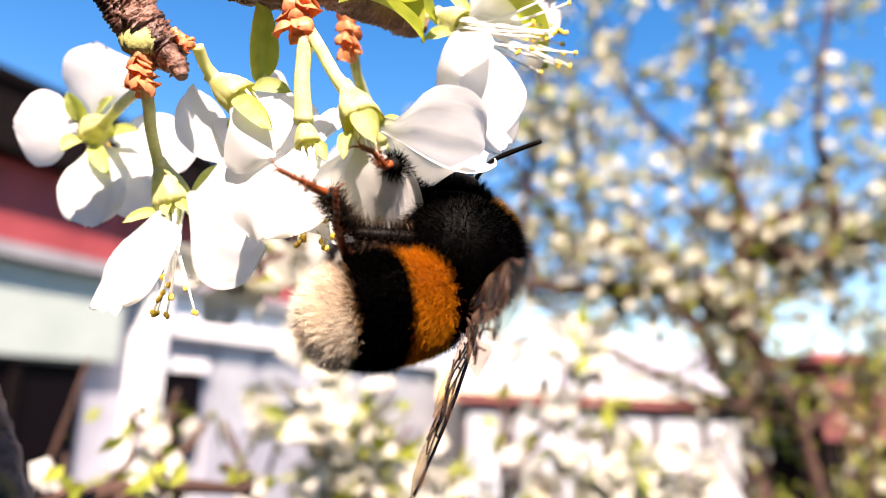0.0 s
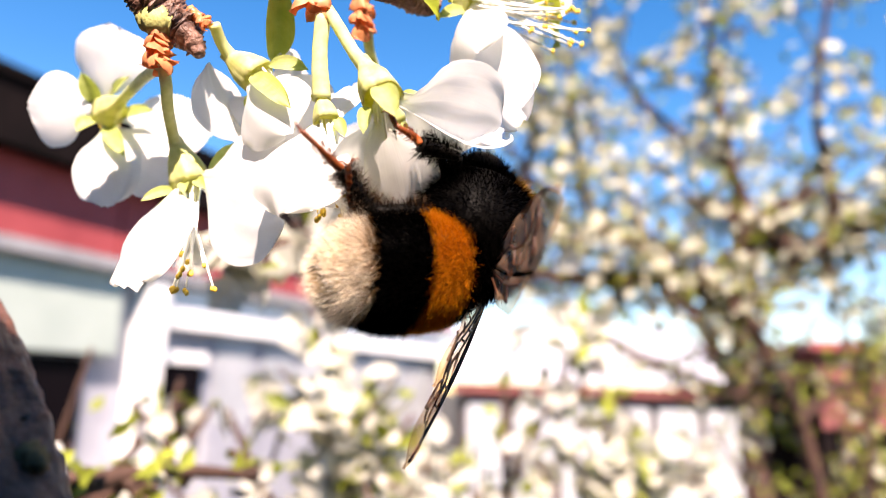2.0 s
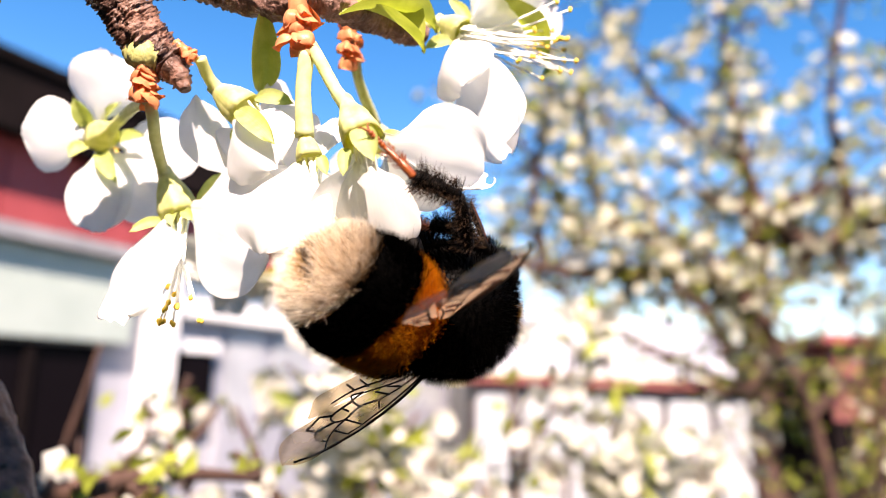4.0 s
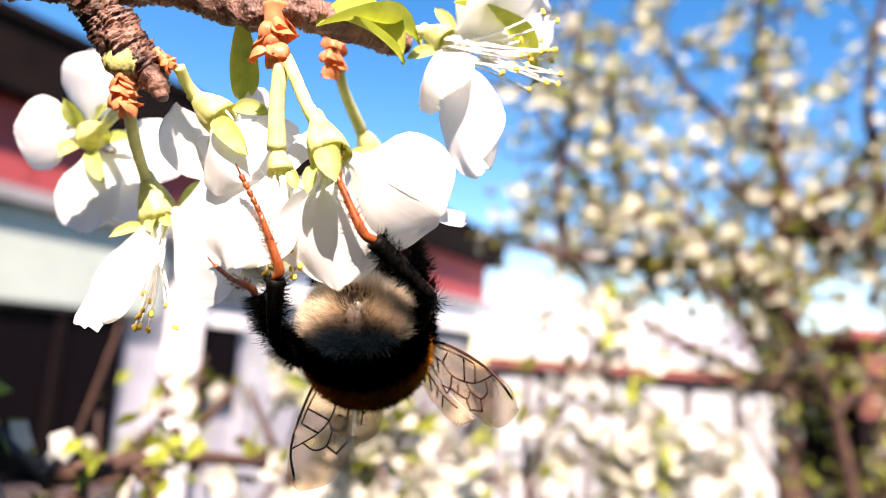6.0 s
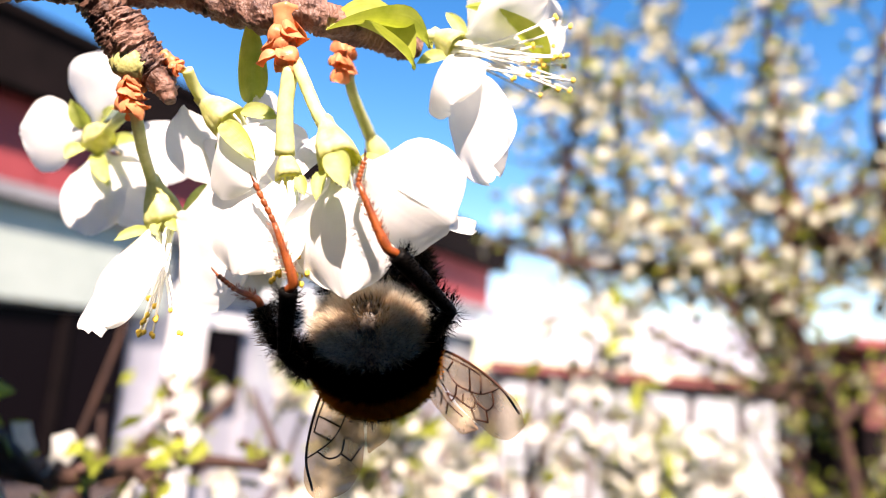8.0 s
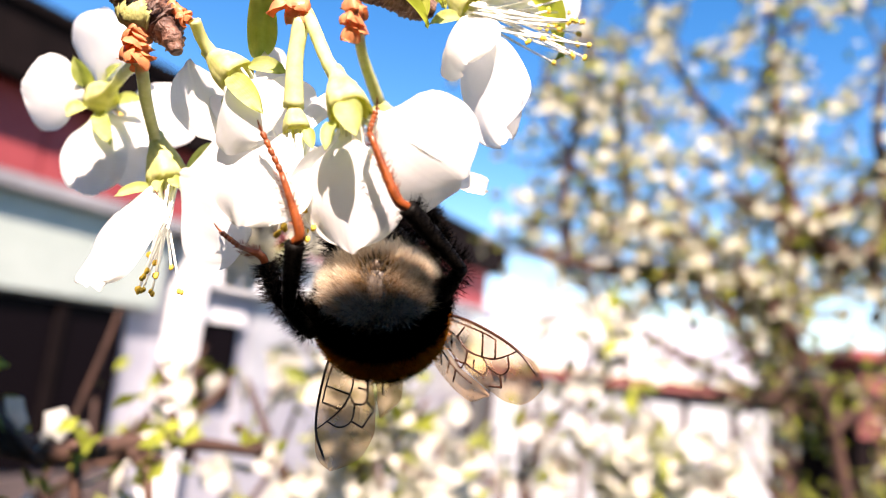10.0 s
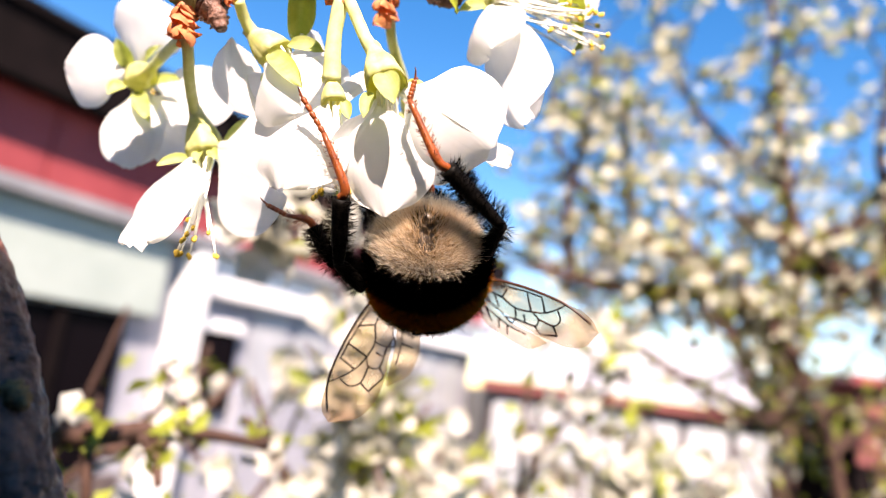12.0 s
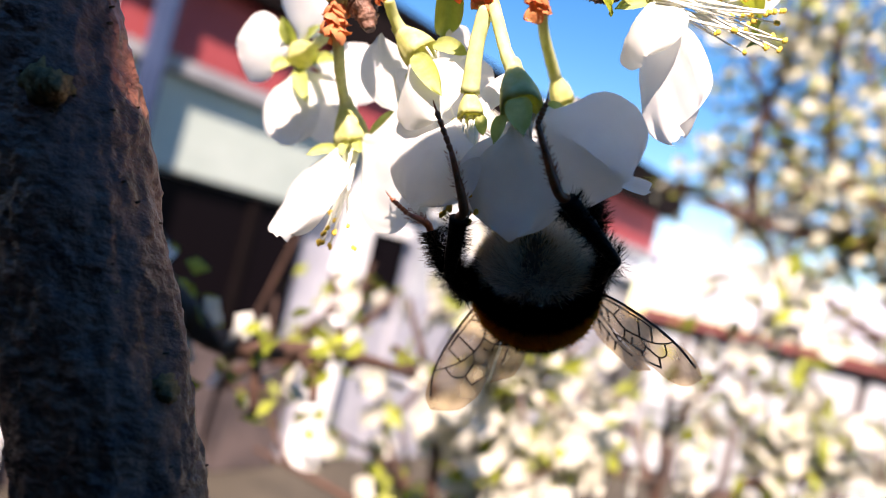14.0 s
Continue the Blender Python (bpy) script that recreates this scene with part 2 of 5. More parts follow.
# ---- mesh helpers ----
def mesh_of(name, verts, faces, material, uvs=None, smooth=True):
    me = bpy.data.meshes.new(name)
    me.from_pydata([tuple(v) for v in verts], [], faces)
    if uvs:
        layer = me.uv_layers.new(name="UVMap")
        for loop in me.loops:
            layer.data[loop.index].uv = uvs[loop.vertex_index]
    me.materials.append(material)
    if smooth:
        me.shade_smooth()
    me.update()
    return me


def part(name, data, parent=None, label=""):
    ob = new(name, data)
    ob.parent = parent
    return tagged(ob, label=label) if label else ob


def empty(name, at=(0, 0, 0), label="", category="", group="", kind=""):
    ob = new(name)
    ob.location = at
    ob.empty_display_size = 0.01
    return tagged(ob, label, category, group, kind)


def frame_of(d, hint=Vector((0, 0, 1))):
    """Two unit vectors across the direction d."""
    d = d.normalized()
    a = hint - d * hint.dot(d)
    if a.length < 1e-6:
        a = Vector((1, 0, 0)) - d * d.x
    a.normalize()
    return a, d.cross(a)


def spline(points, radii, steps=8):
    """Catmull-Rom samples of points with radii."""
    pts = [Vector(p) for p in points]
    ext = [pts[0] * 2 - pts[1]] + pts + [pts[-1] * 2 - pts[-2]]
    rad = [radii[0]] + list(radii) + [radii[-1]]
    out = []
    for i in range(1, len(ext) - 2):
        for k in range(steps + (i == len(ext) - 3)):
            t = k / steps
            a, b, c, d = ext[i - 1:i + 3]
            q = 0.5 * (2 * b + (c - a) * t + (2 * a - 5 * b + 4 * c - d) * t * t + (3 * b - a - 3 * c + d) * t ** 3)
            out.append((q, rad[i] * (1 - t) + rad[i + 1] * t))
    return out


def bumpy(q):
    return noise.noise(q) + 0.45 * noise.noise(q * 3.3) + 0.28 * noise.noise(q * 8.1) + 0.2 * noise.noise(q * 19.0)


def tube(verts, faces, points, radii, sides=8, steps=8, rough=0.0, knot=0.0, seed=0):
    """Adds a rounded tube along points to verts and faces."""
    rows = spline(points, radii, steps)
    base = len(verts)
    rnd = random.Random(seed)
    side = None
    for i, (p, r) in enumerate(rows):
        d = (rows[min(i + 1, len(rows) - 1)][0] - rows[max(i - 1, 0)][0]).normalized()
        if side is None:
            side, _ = frame_of(d)
        side = (side - d * side.dot(d)).normalized()
        up = d.cross(side)
        ring = 1 + (rnd.uniform(-knot, knot) if knot else 0)
        for k in range(sides):
            a = 2 * math.pi * k / sides
            rr = r * ring * (1 + (rough * bumpy((side * math.cos(a) + up * math.sin(a)) * 1.7 + p / max(r, 1e-6) * 0.8 + Vector((seed, 0, 0))) if rough else 0))
            verts.append(p + (side * math.cos(a) + up * math.sin(a)) * rr)
    n = len(rows)
    for i in range(n - 1):
        for k in range(sides):
            a, b = base + i * sides + k, base + i * sides + (k + 1) % sides
            faces.append((a, b, b + sides, a + sides))
    faces.append(tuple(base + k for k in reversed(range(sides))))
    faces.append(tuple(base + (n - 1) * sides + k for k in range(sides)))


def tube_mesh(name, points, radii, material, sides=8, steps=8, rough=0.0, knot=0.0, seed=0):
    v, f = [], []
    tube(v, f, points, radii, sides, steps, rough, knot, seed)
    return mesh_of(name, v, f, material)


def blade(verts, faces, uvs, base, tip, normal, width, cup=0.15, arch=0.1, notch=0.0, claw=0.25, nu=12, nv=8, wave=0.03, seed=0, full=0.6, obovate=False):
    """A petal, sepal or leaf from base to tip; its inner face looks along normal."""
    base, tip = Vector(base), Vector(tip)
    d = tip - base
    length = d.length
    d.normalize()
    n, s = frame_of(d, Vector(normal))
    rnd = random.Random(seed)
    ph, ph2 = rnd.uniform(0, 6), rnd.uniform(0, 6)
    start = len(verts)
    for i in range(nu + 1):
        u = i / nu
        if obovate:
            u = math.sin(u * math.pi / 2) ** 0.9 if i else 0.0
            h = width / 2 * max(0.14 + 0.5 * u if u < 0.3 else 0.0, max(0.0, 1 - abs((u - 0.58) / 0.435) ** 2.3) ** 0.46)
        else:
            prof = max(0.0, math.sin(math.pi * min(1, u ** (math.log(0.5) / math.log(full)))))
            h = max(width / 2 * (prof ** 0.55 * (1 - claw * (1 - u)) if u < 1 else 0.0), width * (0.05 if u < 0.5 else 0.004))
        for j in range(nv + 1):
            v = 2 * j / nv - 1
            if obovate:
                v = math.sin(v * math.pi / 2)
                reach = 1 - 0.07 * v * v * u * u + (0.03 * noise.noise((v * 2.4, seed * 7.3, ph)) + 0.014 * noise.noise((v * 7.5, seed * 3.1, ph2))) * u ** 3
                reach -= notch * 0.22 * math.exp(-((v - 0.1 * math.sin(ph)) / 0.35) ** 2) * u ** 8
                along = length * u * reach
                side = h * v * (1 + 0.06 * noise.noise((u * 5, seed * 2.3, ph + (3 if v > 0 else 0))) * abs(v))
            else:
                along = length * (u - notch * 0.5 * math.exp(-(v / 0.28) ** 2) * u ** 5 - 0.05 * abs(v) ** 2 * u)
                side = h * v
            edge = wave * length * abs(v) ** 1.5 * math.sin(u * 7 + ph + v * 2.0) * u
            lift = arch * length * (4 * u * (1 - u)) + cup * h * 2 * v * v + edge + wave * 0.5 * length * math.sin(v * 4 + ph2) * u
            if obovate:
                lift += 0.05 * length * u * noise.noise((u * 2.6 + seed, v * 1.9, ph2)) + 0.016 * length * noise.noise((u * 3 + seed, v * 7, ph)) + 0.045 * length * u ** 4 * noise.noise((v * 4.6, seed * 1.7, ph))
            verts.append(base + d * along + s * side + n * lift)
            uvs.append((v * 0.5 + 0.5, u))
    w = nv + 1
    for i in range(nu):
        for j in range(nv):
            a = start + i * w + j
            faces.append((a, a + 1, a + w + 1, a + w))


def blade_mesh(name, material, *args, **kw):
    v, f, uv = [], [], []
    blade(v, f, uv, *args, **kw)
    return mesh_of(name, v, f, material, uv)


def ball(verts, faces, at, radii, turn=None, nu=8, nv=6):
    base = len(verts)
    at = Vector(at)
    for i in range(nv + 1):
        th = math.pi * i / nv
        for k in range(nu):
            a = 2 * math.pi * k / nu
            p = Vector((radii[0] * math.sin(th) * math.cos(a), radii[1] * math.sin(th) * math.sin(a), radii[2] * math.cos(th)))
            verts.append(at + (turn @ p if turn else p))
    for i in range(nv):
        for k in range(nu):
            a, b = base + i * nu + k, base + i * nu + (k + 1) % nu
            faces.append((a, a + nu, b + nu, b))


def box(verts, faces, lo, hi, m=Matrix()):
    base = len(verts)
    for x in (lo[0], hi[0]):
        for y in (lo[1], hi[1]):
            for z in (lo[2], hi[2]):
                verts.append(m @ Vector((x, y, z)))
    for f in ((0, 1, 3, 2), (4, 6, 7, 5), (0, 4, 5, 1), (2, 3, 7, 6), (0, 2, 6, 4), (1, 5, 7, 3)):
        faces.append(tuple(base + i for i in f))


def box_mesh(name, lo, hi, material, bevel=0.006):
    bm = bmesh.new()
    v, f = [], []
    box(v, f, lo, hi)
    vs = [bm.verts.new(p) for p in v]
    for q in f:
        bm.faces.new([vs[i] for i in q])
    if bevel:
        bmesh.ops.bevel(bm, geom=bm.edges[:], offset=bevel, segments=2, affect='EDGES')
    bmesh.ops.recalc_face_normals(bm, faces=bm.faces)
    me = bpy.data.meshes.new(name)
    bm.to_mesh(me)
    bm.free()
    me.materials.append(material)
    return me


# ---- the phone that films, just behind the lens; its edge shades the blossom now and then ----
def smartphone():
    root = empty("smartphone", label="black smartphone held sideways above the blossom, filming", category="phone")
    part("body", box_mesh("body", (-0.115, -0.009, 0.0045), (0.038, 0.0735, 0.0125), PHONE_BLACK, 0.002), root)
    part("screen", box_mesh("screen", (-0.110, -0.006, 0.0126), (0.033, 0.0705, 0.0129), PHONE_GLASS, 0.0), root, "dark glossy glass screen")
    # lowered 4 mm before 5 s to keep its shadow off the bee's tail
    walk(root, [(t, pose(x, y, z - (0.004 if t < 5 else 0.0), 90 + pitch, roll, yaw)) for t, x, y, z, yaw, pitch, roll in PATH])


# ---- ground ----
def ground():
    n, v, f = 60, [], []
    for i in range(n + 1):
        for j in range(n + 1):
            x, y = ((i / n * 2 - 1) ** 3) * 900, ((j / n * 2 - 1) ** 3) * 900
            v.append((x, y, 0.04 * noise.noise((x * 0.4, y * 0.4, 0)) if abs(x) + abs(y) < 60 else 0.0))
    for i in range(n):
        for j in range(n):
            a = i * (n + 1) + j
            f.append((a, a + n + 1, a + n + 2, a + 1))
    tagged(new("ground", mesh_of("ground", v, f, SOIL)), "dry brown garden soil reaching the horizon", "ground", kind="structure")


ground()


def fences():
    """Unseen dark board fencing, added behind and beside the camera to cut sky light."""
    for name, size, m in (("shade_fence_south", 7.0, pose(-3.0, -1.15, 0)), ("shade_fence_east", 3.6, pose(3.2, -1.1, 0, 0, 0, 90))):
        root = tagged(empty(name), "unseen added dark stained upright board fence that cuts low sky light", "fence", kind="structure")
        root.matrix_world = m
        mesh = box_mesh("board", (0, 0, 0), (0.148, 0.022, 2.2), FENCE, 0.003)
        for i in range(int(size / 0.15)):
            part("board", mesh, root).location = (i * 0.15, 0.004 * (i % 2), 0)


fences()


# ---- the plum branch with its flowering twig ----
def plum_branch():
    root = empty("plum_branch", P(-40, 42, 0), "grey-brown plum branch with a flowering side twig", "branch")
    at = root.location

    def L(*p):
        return P(*p) - at
    pts = [L(-28.0 + 16.4 * k, 42, -12 - 31.5 * k) for k in (6, 5, 4, 3, 2, 1, 0, -1, -2, -3, -4, -5)]
    pts = [L(126, 60, -1500), L(122, 55, -1000), L(100, 48, -500)] + pts
    v, f = [], []
    tube(v, f, pts, [r * MM for r in (22, 16, 10, 7.4, 7.0, 6.8, 6.6, 6.4, 6.3, 6.2, 5.7, 5.4, 5.2, 5.0, 4.6)], 130, 70, 0.12, 0.004, 3)
    part("branch", mesh_of("branch", v, f, TRUNK_BARK), root, "smooth dark branch with lichen-crusted nodes")
    for k, (p, r) in enumerate((((-35.8, 36.7, 12.2), 0.9), ((-29.3, 39.3, -0.1), 0.7), ((-24.5, 41.0, -6.1), 0.85))):
        v, f = [], []
        rnd = random.Random(k)
        tube(v, f, [L(*p) - Vector((1.6, -1.0, 0)) * MM * r, L(*p), L(*p) + Vector((1.0, -0.5, -0.1)) * MM * r, L(*p) + Vector((1.5, -0.7, -0.1)) * MM * r], [1.5 * MM * r, 1.1 * MM * r, 0.6 * MM * r, 0.2 * MM * r], 24, 10, 0.6, 0.25, k)
        part("bark_node", mesh_of("bark_node", v, f, LICHEN), root, "ochre crusted bark node")
    rnd = random.Random(77)
    v, f = [], []
    for _ in range(700):
        k, a = rnd.uniform(-3.5, 2.5), rnd.uniform(0, 6.283)
        c = L(-28.0 + 16.4 * k, 42, -12 - 31.5 * k)
        d = Vector((16.4, 0, -31.5)).normalized()
        e1, e2 = frame_of(d)
        n = e1 * math.cos(a) + e2 * math.sin(a)
        t = d.cross(n)
        r0 = (6.1 + 0.2 * k) * MM
        ball(v, f, c + n * r0, [rnd.uniform(0.08, 0.3) * MM, rnd.uniform(0.06, 0.12) * MM, 0.26 * MM], Matrix((t, d, n)).transposed(), 7, 5)
    tagged(part("lenticels", mesh_of("lenticels", v, f, LENTICEL), root, "pale corky bark pores"), kind="stuff")
    # unseen limb, added along the sun's line to keep the branch in shade
    over = [L(-28.0 + 20 + 16.4 * k, 42 - 131, -12 + 131 - 31.5 * k) for k in (-4, -2.8, -1.6, -0.55)]
    part("shade_limb", tube_mesh("shade_limb", [L(-150, -60, 330), L(-110, -75, 285)] + over, [r * MM for r in (9, 10, 10, 10, 9, 4)], TRUNK_BARK, 20, 10, 0.1, 0.02, 4), root, "unseen added plum limb overhead that shades the branch")
    twig = [L(-34.3, 43.0, 28.7), L(-33.2, 48.0, 32.5), L(-29.8, 52.5, 34.4), L(-23.3, 54.0, 35.0), L(-17.9, 53.2, 33.4), L(-14.1, 51.8, 31.8), L(-11.7, 51.6, 32.2), L(-9.6, 53.0, 32.4), L(-7.1, 56.5, 33.4), L(-4.0, 58.6, 33.3), L(-2.8, 59.2, 33.3)]
    part("twig", tube_mesh("twig", twig, [r * MM for r in (2.2, 1.9, 1.8, 1.6, 1.5, 1.35, 1.3, 1.3, 1.35, 1.3, 0.7)], BARK, 40, 30, 0.22, 0.07, 5), root)
    spur = [L(-30.3, 52.6, 34.7), L(-27.9, 53.4, 31.7), L(-26.0, 54.0, 29.3), L(-24.2, 54.4, 27.7), L(-22.9, 54.6, 26.1)]
    part("spur", tube_mesh("spur", spur, [r * MM for r in (2.1, 1.8, 1.85, 1.45, 0.8)], BARK, 56, 34, 0.34, 0.12, 7), root, "knobbly ringed spur")
    part("green_ring", tube_mesh("green_ring", [L(-27.1, 53.9, 28.3), L(-25.7, 53.5, 27.8), L(-24.7, 53.8, 27.6)], [1.0 * MM, 1.45 * MM, 1.0 * MM], OLIVE, 28, 10, 0.16, 0.03, 9), root, "pale olive growth ring")
    stub = [L(-23.5, 53.6, 27.0), L(-22.6, 53.5, 25.9), L(-22.0, 53.4, 24.8)]
    part("dead_bud", tube_mesh("dead_bud", stub, [0.9 * MM, 0.85 * MM, 0.45 * MM], BARK, 12, 6, 0.3, 0.1, 12), root)
    return root


plum_branch()


def bud_scales(at, down, size, count, seed):
    """A burst bud: overlapping orange-brown scales round a flower stalk's foot."""
    rnd = random.Random(seed)
    root = empty("flower_bud", P(*at), "papery orange-brown bud scales at the foot of plum blossom stalks", "bud", "burst buds on the plum twig")
    d = Vector(down).normalized()
    a, b = frame_of(d)
    for i in range(count):
        ang = i * 2.4 + rnd.uniform(-0.3, 0.3)
        out = a * math.cos(ang) + b * math.sin(ang)
        lvl = i / count
        start = d * (-0.9 + 1.5 * lvl) * size + out * 0.3 * size
        flare = rnd.uniform(0.0, 0.75)
        tip = start + (d * rnd.uniform(0.7, 1.1) + out * flare + (a * rnd.uniform(-0.3, 0.3) + b * rnd.uniform(-0.3, 0.3))).normalized() * size * rnd.uniform(0.55, 1.15)
        me = blade_mesh("bud_scale", SCALE_BRACT, start * MM, tip * MM, -out, size * rnd.uniform(0.6, 1.15) * MM, cup=rnd.uniform(0.3, 0.8), arch=rnd.uniform(-0.3, 0.15), claw=0.05, nu=12, nv=8, wave=0.10, seed=seed * 50 + i, full=rnd.uniform(0.35, 0.5), notch=rnd.choice((0.0, 0.2, 0.4)))
        part("scale", me, root)
    v, f = [], []
    tube(v, f, [d * -1.3 * size * MM, Vector((0, 0, 0)), d * 0.9 * size * MM], [0.5 * size * MM, 0.45 * size * MM, 0.25 * size * MM], 16, 8, 0.25, 0.08, seed)
    part("core", mesh_of("core", v, f, SCALE_BRACT), root)
    return root


bud_scales((-25.7, 54.0, 25.7), (0.05, 0.05, -1), 1.75, 22, 1)
bud_scales((-12.5, 51.0, 29.6), (0.05, 0.1, -1), 2.0, 25, 2)
bud_scales((-9.9, 59.6, 32.7), (0.1, 0.3, -1), 1.8, 18, 3)
bud_scales((-22.5, 54.0, 28.4), (0.8, 0, -0.6), 1.0, 12, 4)


# ---- blossoms ----
PETALS = {}


def blossom(label, stalk, rim, petals, sepals, stamens, seed, cup_r=1.25, stalk_r=0.5):
    """stalk: points from the bud to the cup's foot; rim: centre of the cup's mouth; petals: (tip, width, normal, cup, arch, notch, and the claw's place where it is not on the rim);
    sepals: (tip, width, normal); stamens: (mean tip, spread, count)."""
    rnd = random.Random(seed)
    foot, mouth = Vector(stalk[-1]), Vector(rim)
    axis = (mouth - foot).normalized()
    root = empty("plum_blossom", P(*stalk[-1]), label, "blossom", "plum blossoms on the twig")

    def L(p):
        return (Vector(p) - foot) * MM
    part("stalk", tube_mesh("stalk", [L(p) for p in stalk], [stalk_r * MM] * (len(stalk) - 1) + [stalk_r * 1.25 * MM], STALK, 12, 8, 0.05), root)
    h = (mouth - foot).length
    a, b = frame_of(axis)
    v, f = [], []
    prof = [(-0.25, stalk_r * 1.2 / cup_r), (-0.05, 0.42), (0.12, 0.56), (0.3, 0.74), (0.5, 0.90), (0.75, 1.0), (1.0, 1.04), (0.97, 0.96), (0.6, 0.8), (0.4, 0.1)]
    for q, r in prof:
        for k in range(40):
            an = 2 * math.pi * k / 40
            v.append((axis * q * h + (a * math.cos(an) + b * math.sin(an)) * r * cup_r * (1 + 0.05 * math.sin(5 * an) + 0.025 * math.sin(15 * an + q * 3) + 0.05 * noise.noise((an, q * 3, seed)))) * MM)
    for i in range(len(prof) - 1):
        for k in range(40):
            f.append((i * 40 + k, i * 40 + (k + 1) % 40, (i + 1) * 40 + (k + 1) % 40, (i + 1) * 40 + k))
    part("cup", mesh_of("cup", v, f, CALYX), root, "yellow-green flower cup")

    def rim_at(tip):
        out = Vector(tip) - mouth
        out -= axis * out.dot(axis)
        return mouth + (out.normalized() if out.length > 0.01 else a) * cup_r * 0.9
    for i, (tip, width, normal, cup, arch, notch, *claw) in enumerate(petals):
        me = blade_mesh("petal", PETAL, L(claw[0] if claw else rim_at(tip)), L(tip), normal, width * 1.06 * MM, cup=cup * 0.34, arch=arch * 0.6, notch=notch, nu=22, nv=18, wave=0.045, seed=seed * 20 + i, obovate=True)
        PETALS.setdefault(seed, []).append((part("petal", me, root), L(rim_at(tip))))
    for i, (tip, width, normal) in enumerate(sepals):
        me = blade_mesh("sepal", SEPAL, L(rim_at(tip)), L(tip), normal, width * 0.8 * MM, cup=0.25, arch=0.06, claw=0.0, nu=8, nv=6, wave=0.02, seed=seed * 30 + i, full=0.45)
        part("sepal", me, root)
    tips, spread, count = stamens
    for i in range(count):
        tip = Vector(tips) + Vector((rnd.uniform(-1, 1), rnd.uniform(-1, 1), rnd.uniform(-1, 1))) * spread
        an = i * 2.4
        start = mouth + (a * math.cos(an) + b * math.sin(an)) * cup_r * rnd.uniform(0.3, 0.8)
        mid = (start + tip) / 2 + axis * 0.5
        st = part("stamen", tube_mesh("stamen", [L(start), L(mid), L(tip)], [0.13 * MM, 0.11 * MM, 0.09 * MM], FILAMENT, 6, 5), root)
        v, f = [], []
        o = Vector((rnd.uniform(-1, 1), rnd.uniform(-1, 1), rnd.uniform(-1, 1))).normalized() * 0.13
        ball(v, f, L(tip + o), [0.2 * MM, 0.18 * MM, 0.26 * MM], None, 8, 6)
        ball(v, f, L(tip - o), [0.18 * MM, 0.2 * MM, 0.24 * MM], None, 8, 6)
        part("anther", mesh_of("anther", v, f, ANTHER), st, "yellow anther")
    return root


VIEW = (0.0, -1.0, 0.25)
blossom("white plum blossom seen from behind with green sepals", [(-25.5, 54.2, 24.9), (-25.6, 54.5, 24.3), (-29.4, 60.0, 25.7), (-33.9, 66.0, 26.3), (-35.2, 67.5, 26.2)], (-37.4, 69.8, 26.0),
        [((-36.3, 66.5, 34.4), 8.6, (0.15, 1, 0.3), 0.5, -0.16, 0.0),
         ((-44.5, 67.6, 25.7), 7.4, (0.25, 1, 0.2), 0.55, -0.18, 0.0),
         ((-34.9, 67.4, 15.4), 6.6, (0, 1, -0.2), 0.4, -0.14, 0.0),
         ((-29.5, 69.0, 17.6), 6.4, (0.1, 1, -0.2), 0.35, -0.1, 0.15),
         ((-27.2, 73.2, 25.6), 6.6, (0.3, 1, 0), 0.3, -0.1, 0.0)],
        [((-38.9, 66.4, 29.1), 2.3, VIEW), ((-39.2, 67.6, 23.1), 2.4, VIEW), ((-33.5, 66.8, 20.3), 2.3, VIEW), ((-31.6, 67.6, 25.7), 2.2, VIEW), ((-34.2, 67.0, 29.0), 1.6, VIEW)],
        ((-40.4, 79.0, 26.0), 2.5, 10), 11, 1.6)
blossom("white plum blossom hanging open downwards on a green stalk", [(-25.5, 54.2, 24.9), (-25.2, 54.9, 23.1), (-25.9, 57.5, 21.9), (-26.3, 60.2, 20.4), (-26.1, 61.2, 19.5)], (-24.5, 61.4, 16.0),
        [((-26.7, 55.4, 5.7), 9.4, (0.45, 0.85, 0.35), 0.3, -0.1, 0.1),
         ((-14.2, 55.2, 12.7), 11.5, (-0.1, 0.95, 0.25), 0.2, -0.1, 0.6),
         ((-22.5, 56.6, 25.6), 4.4, (-0.75, 0.65, 0.2), 0.6, 0.16, 0.0, (-18.9, 59.6, 19.0)),
         ((-28.7, 69.4, 11.0), 7.2, (0.2, -0.8, 0.5), 0.25, -0.1, 0.0),
         ((-20.7, 68.6, 14.6), 6.5, (-0.3, -0.8, 0.5), 0.25, -0.1, 0.2)],
        [((-28.1, 59.2, 13.9), 1.5, VIEW), ((-24.2, 58.6, 14.5), 1.3, VIEW), ((-21.2, 61.6, 20.4), 1.5, VIEW), ((-22.5, 59.0, 15.1), 1.3, VIEW), ((-27.1, 64.5, 15.5), 1.5, VIEW)],
        ((-22.9, 57.6, 7.9), 1.9, 12), 12, 1.7)
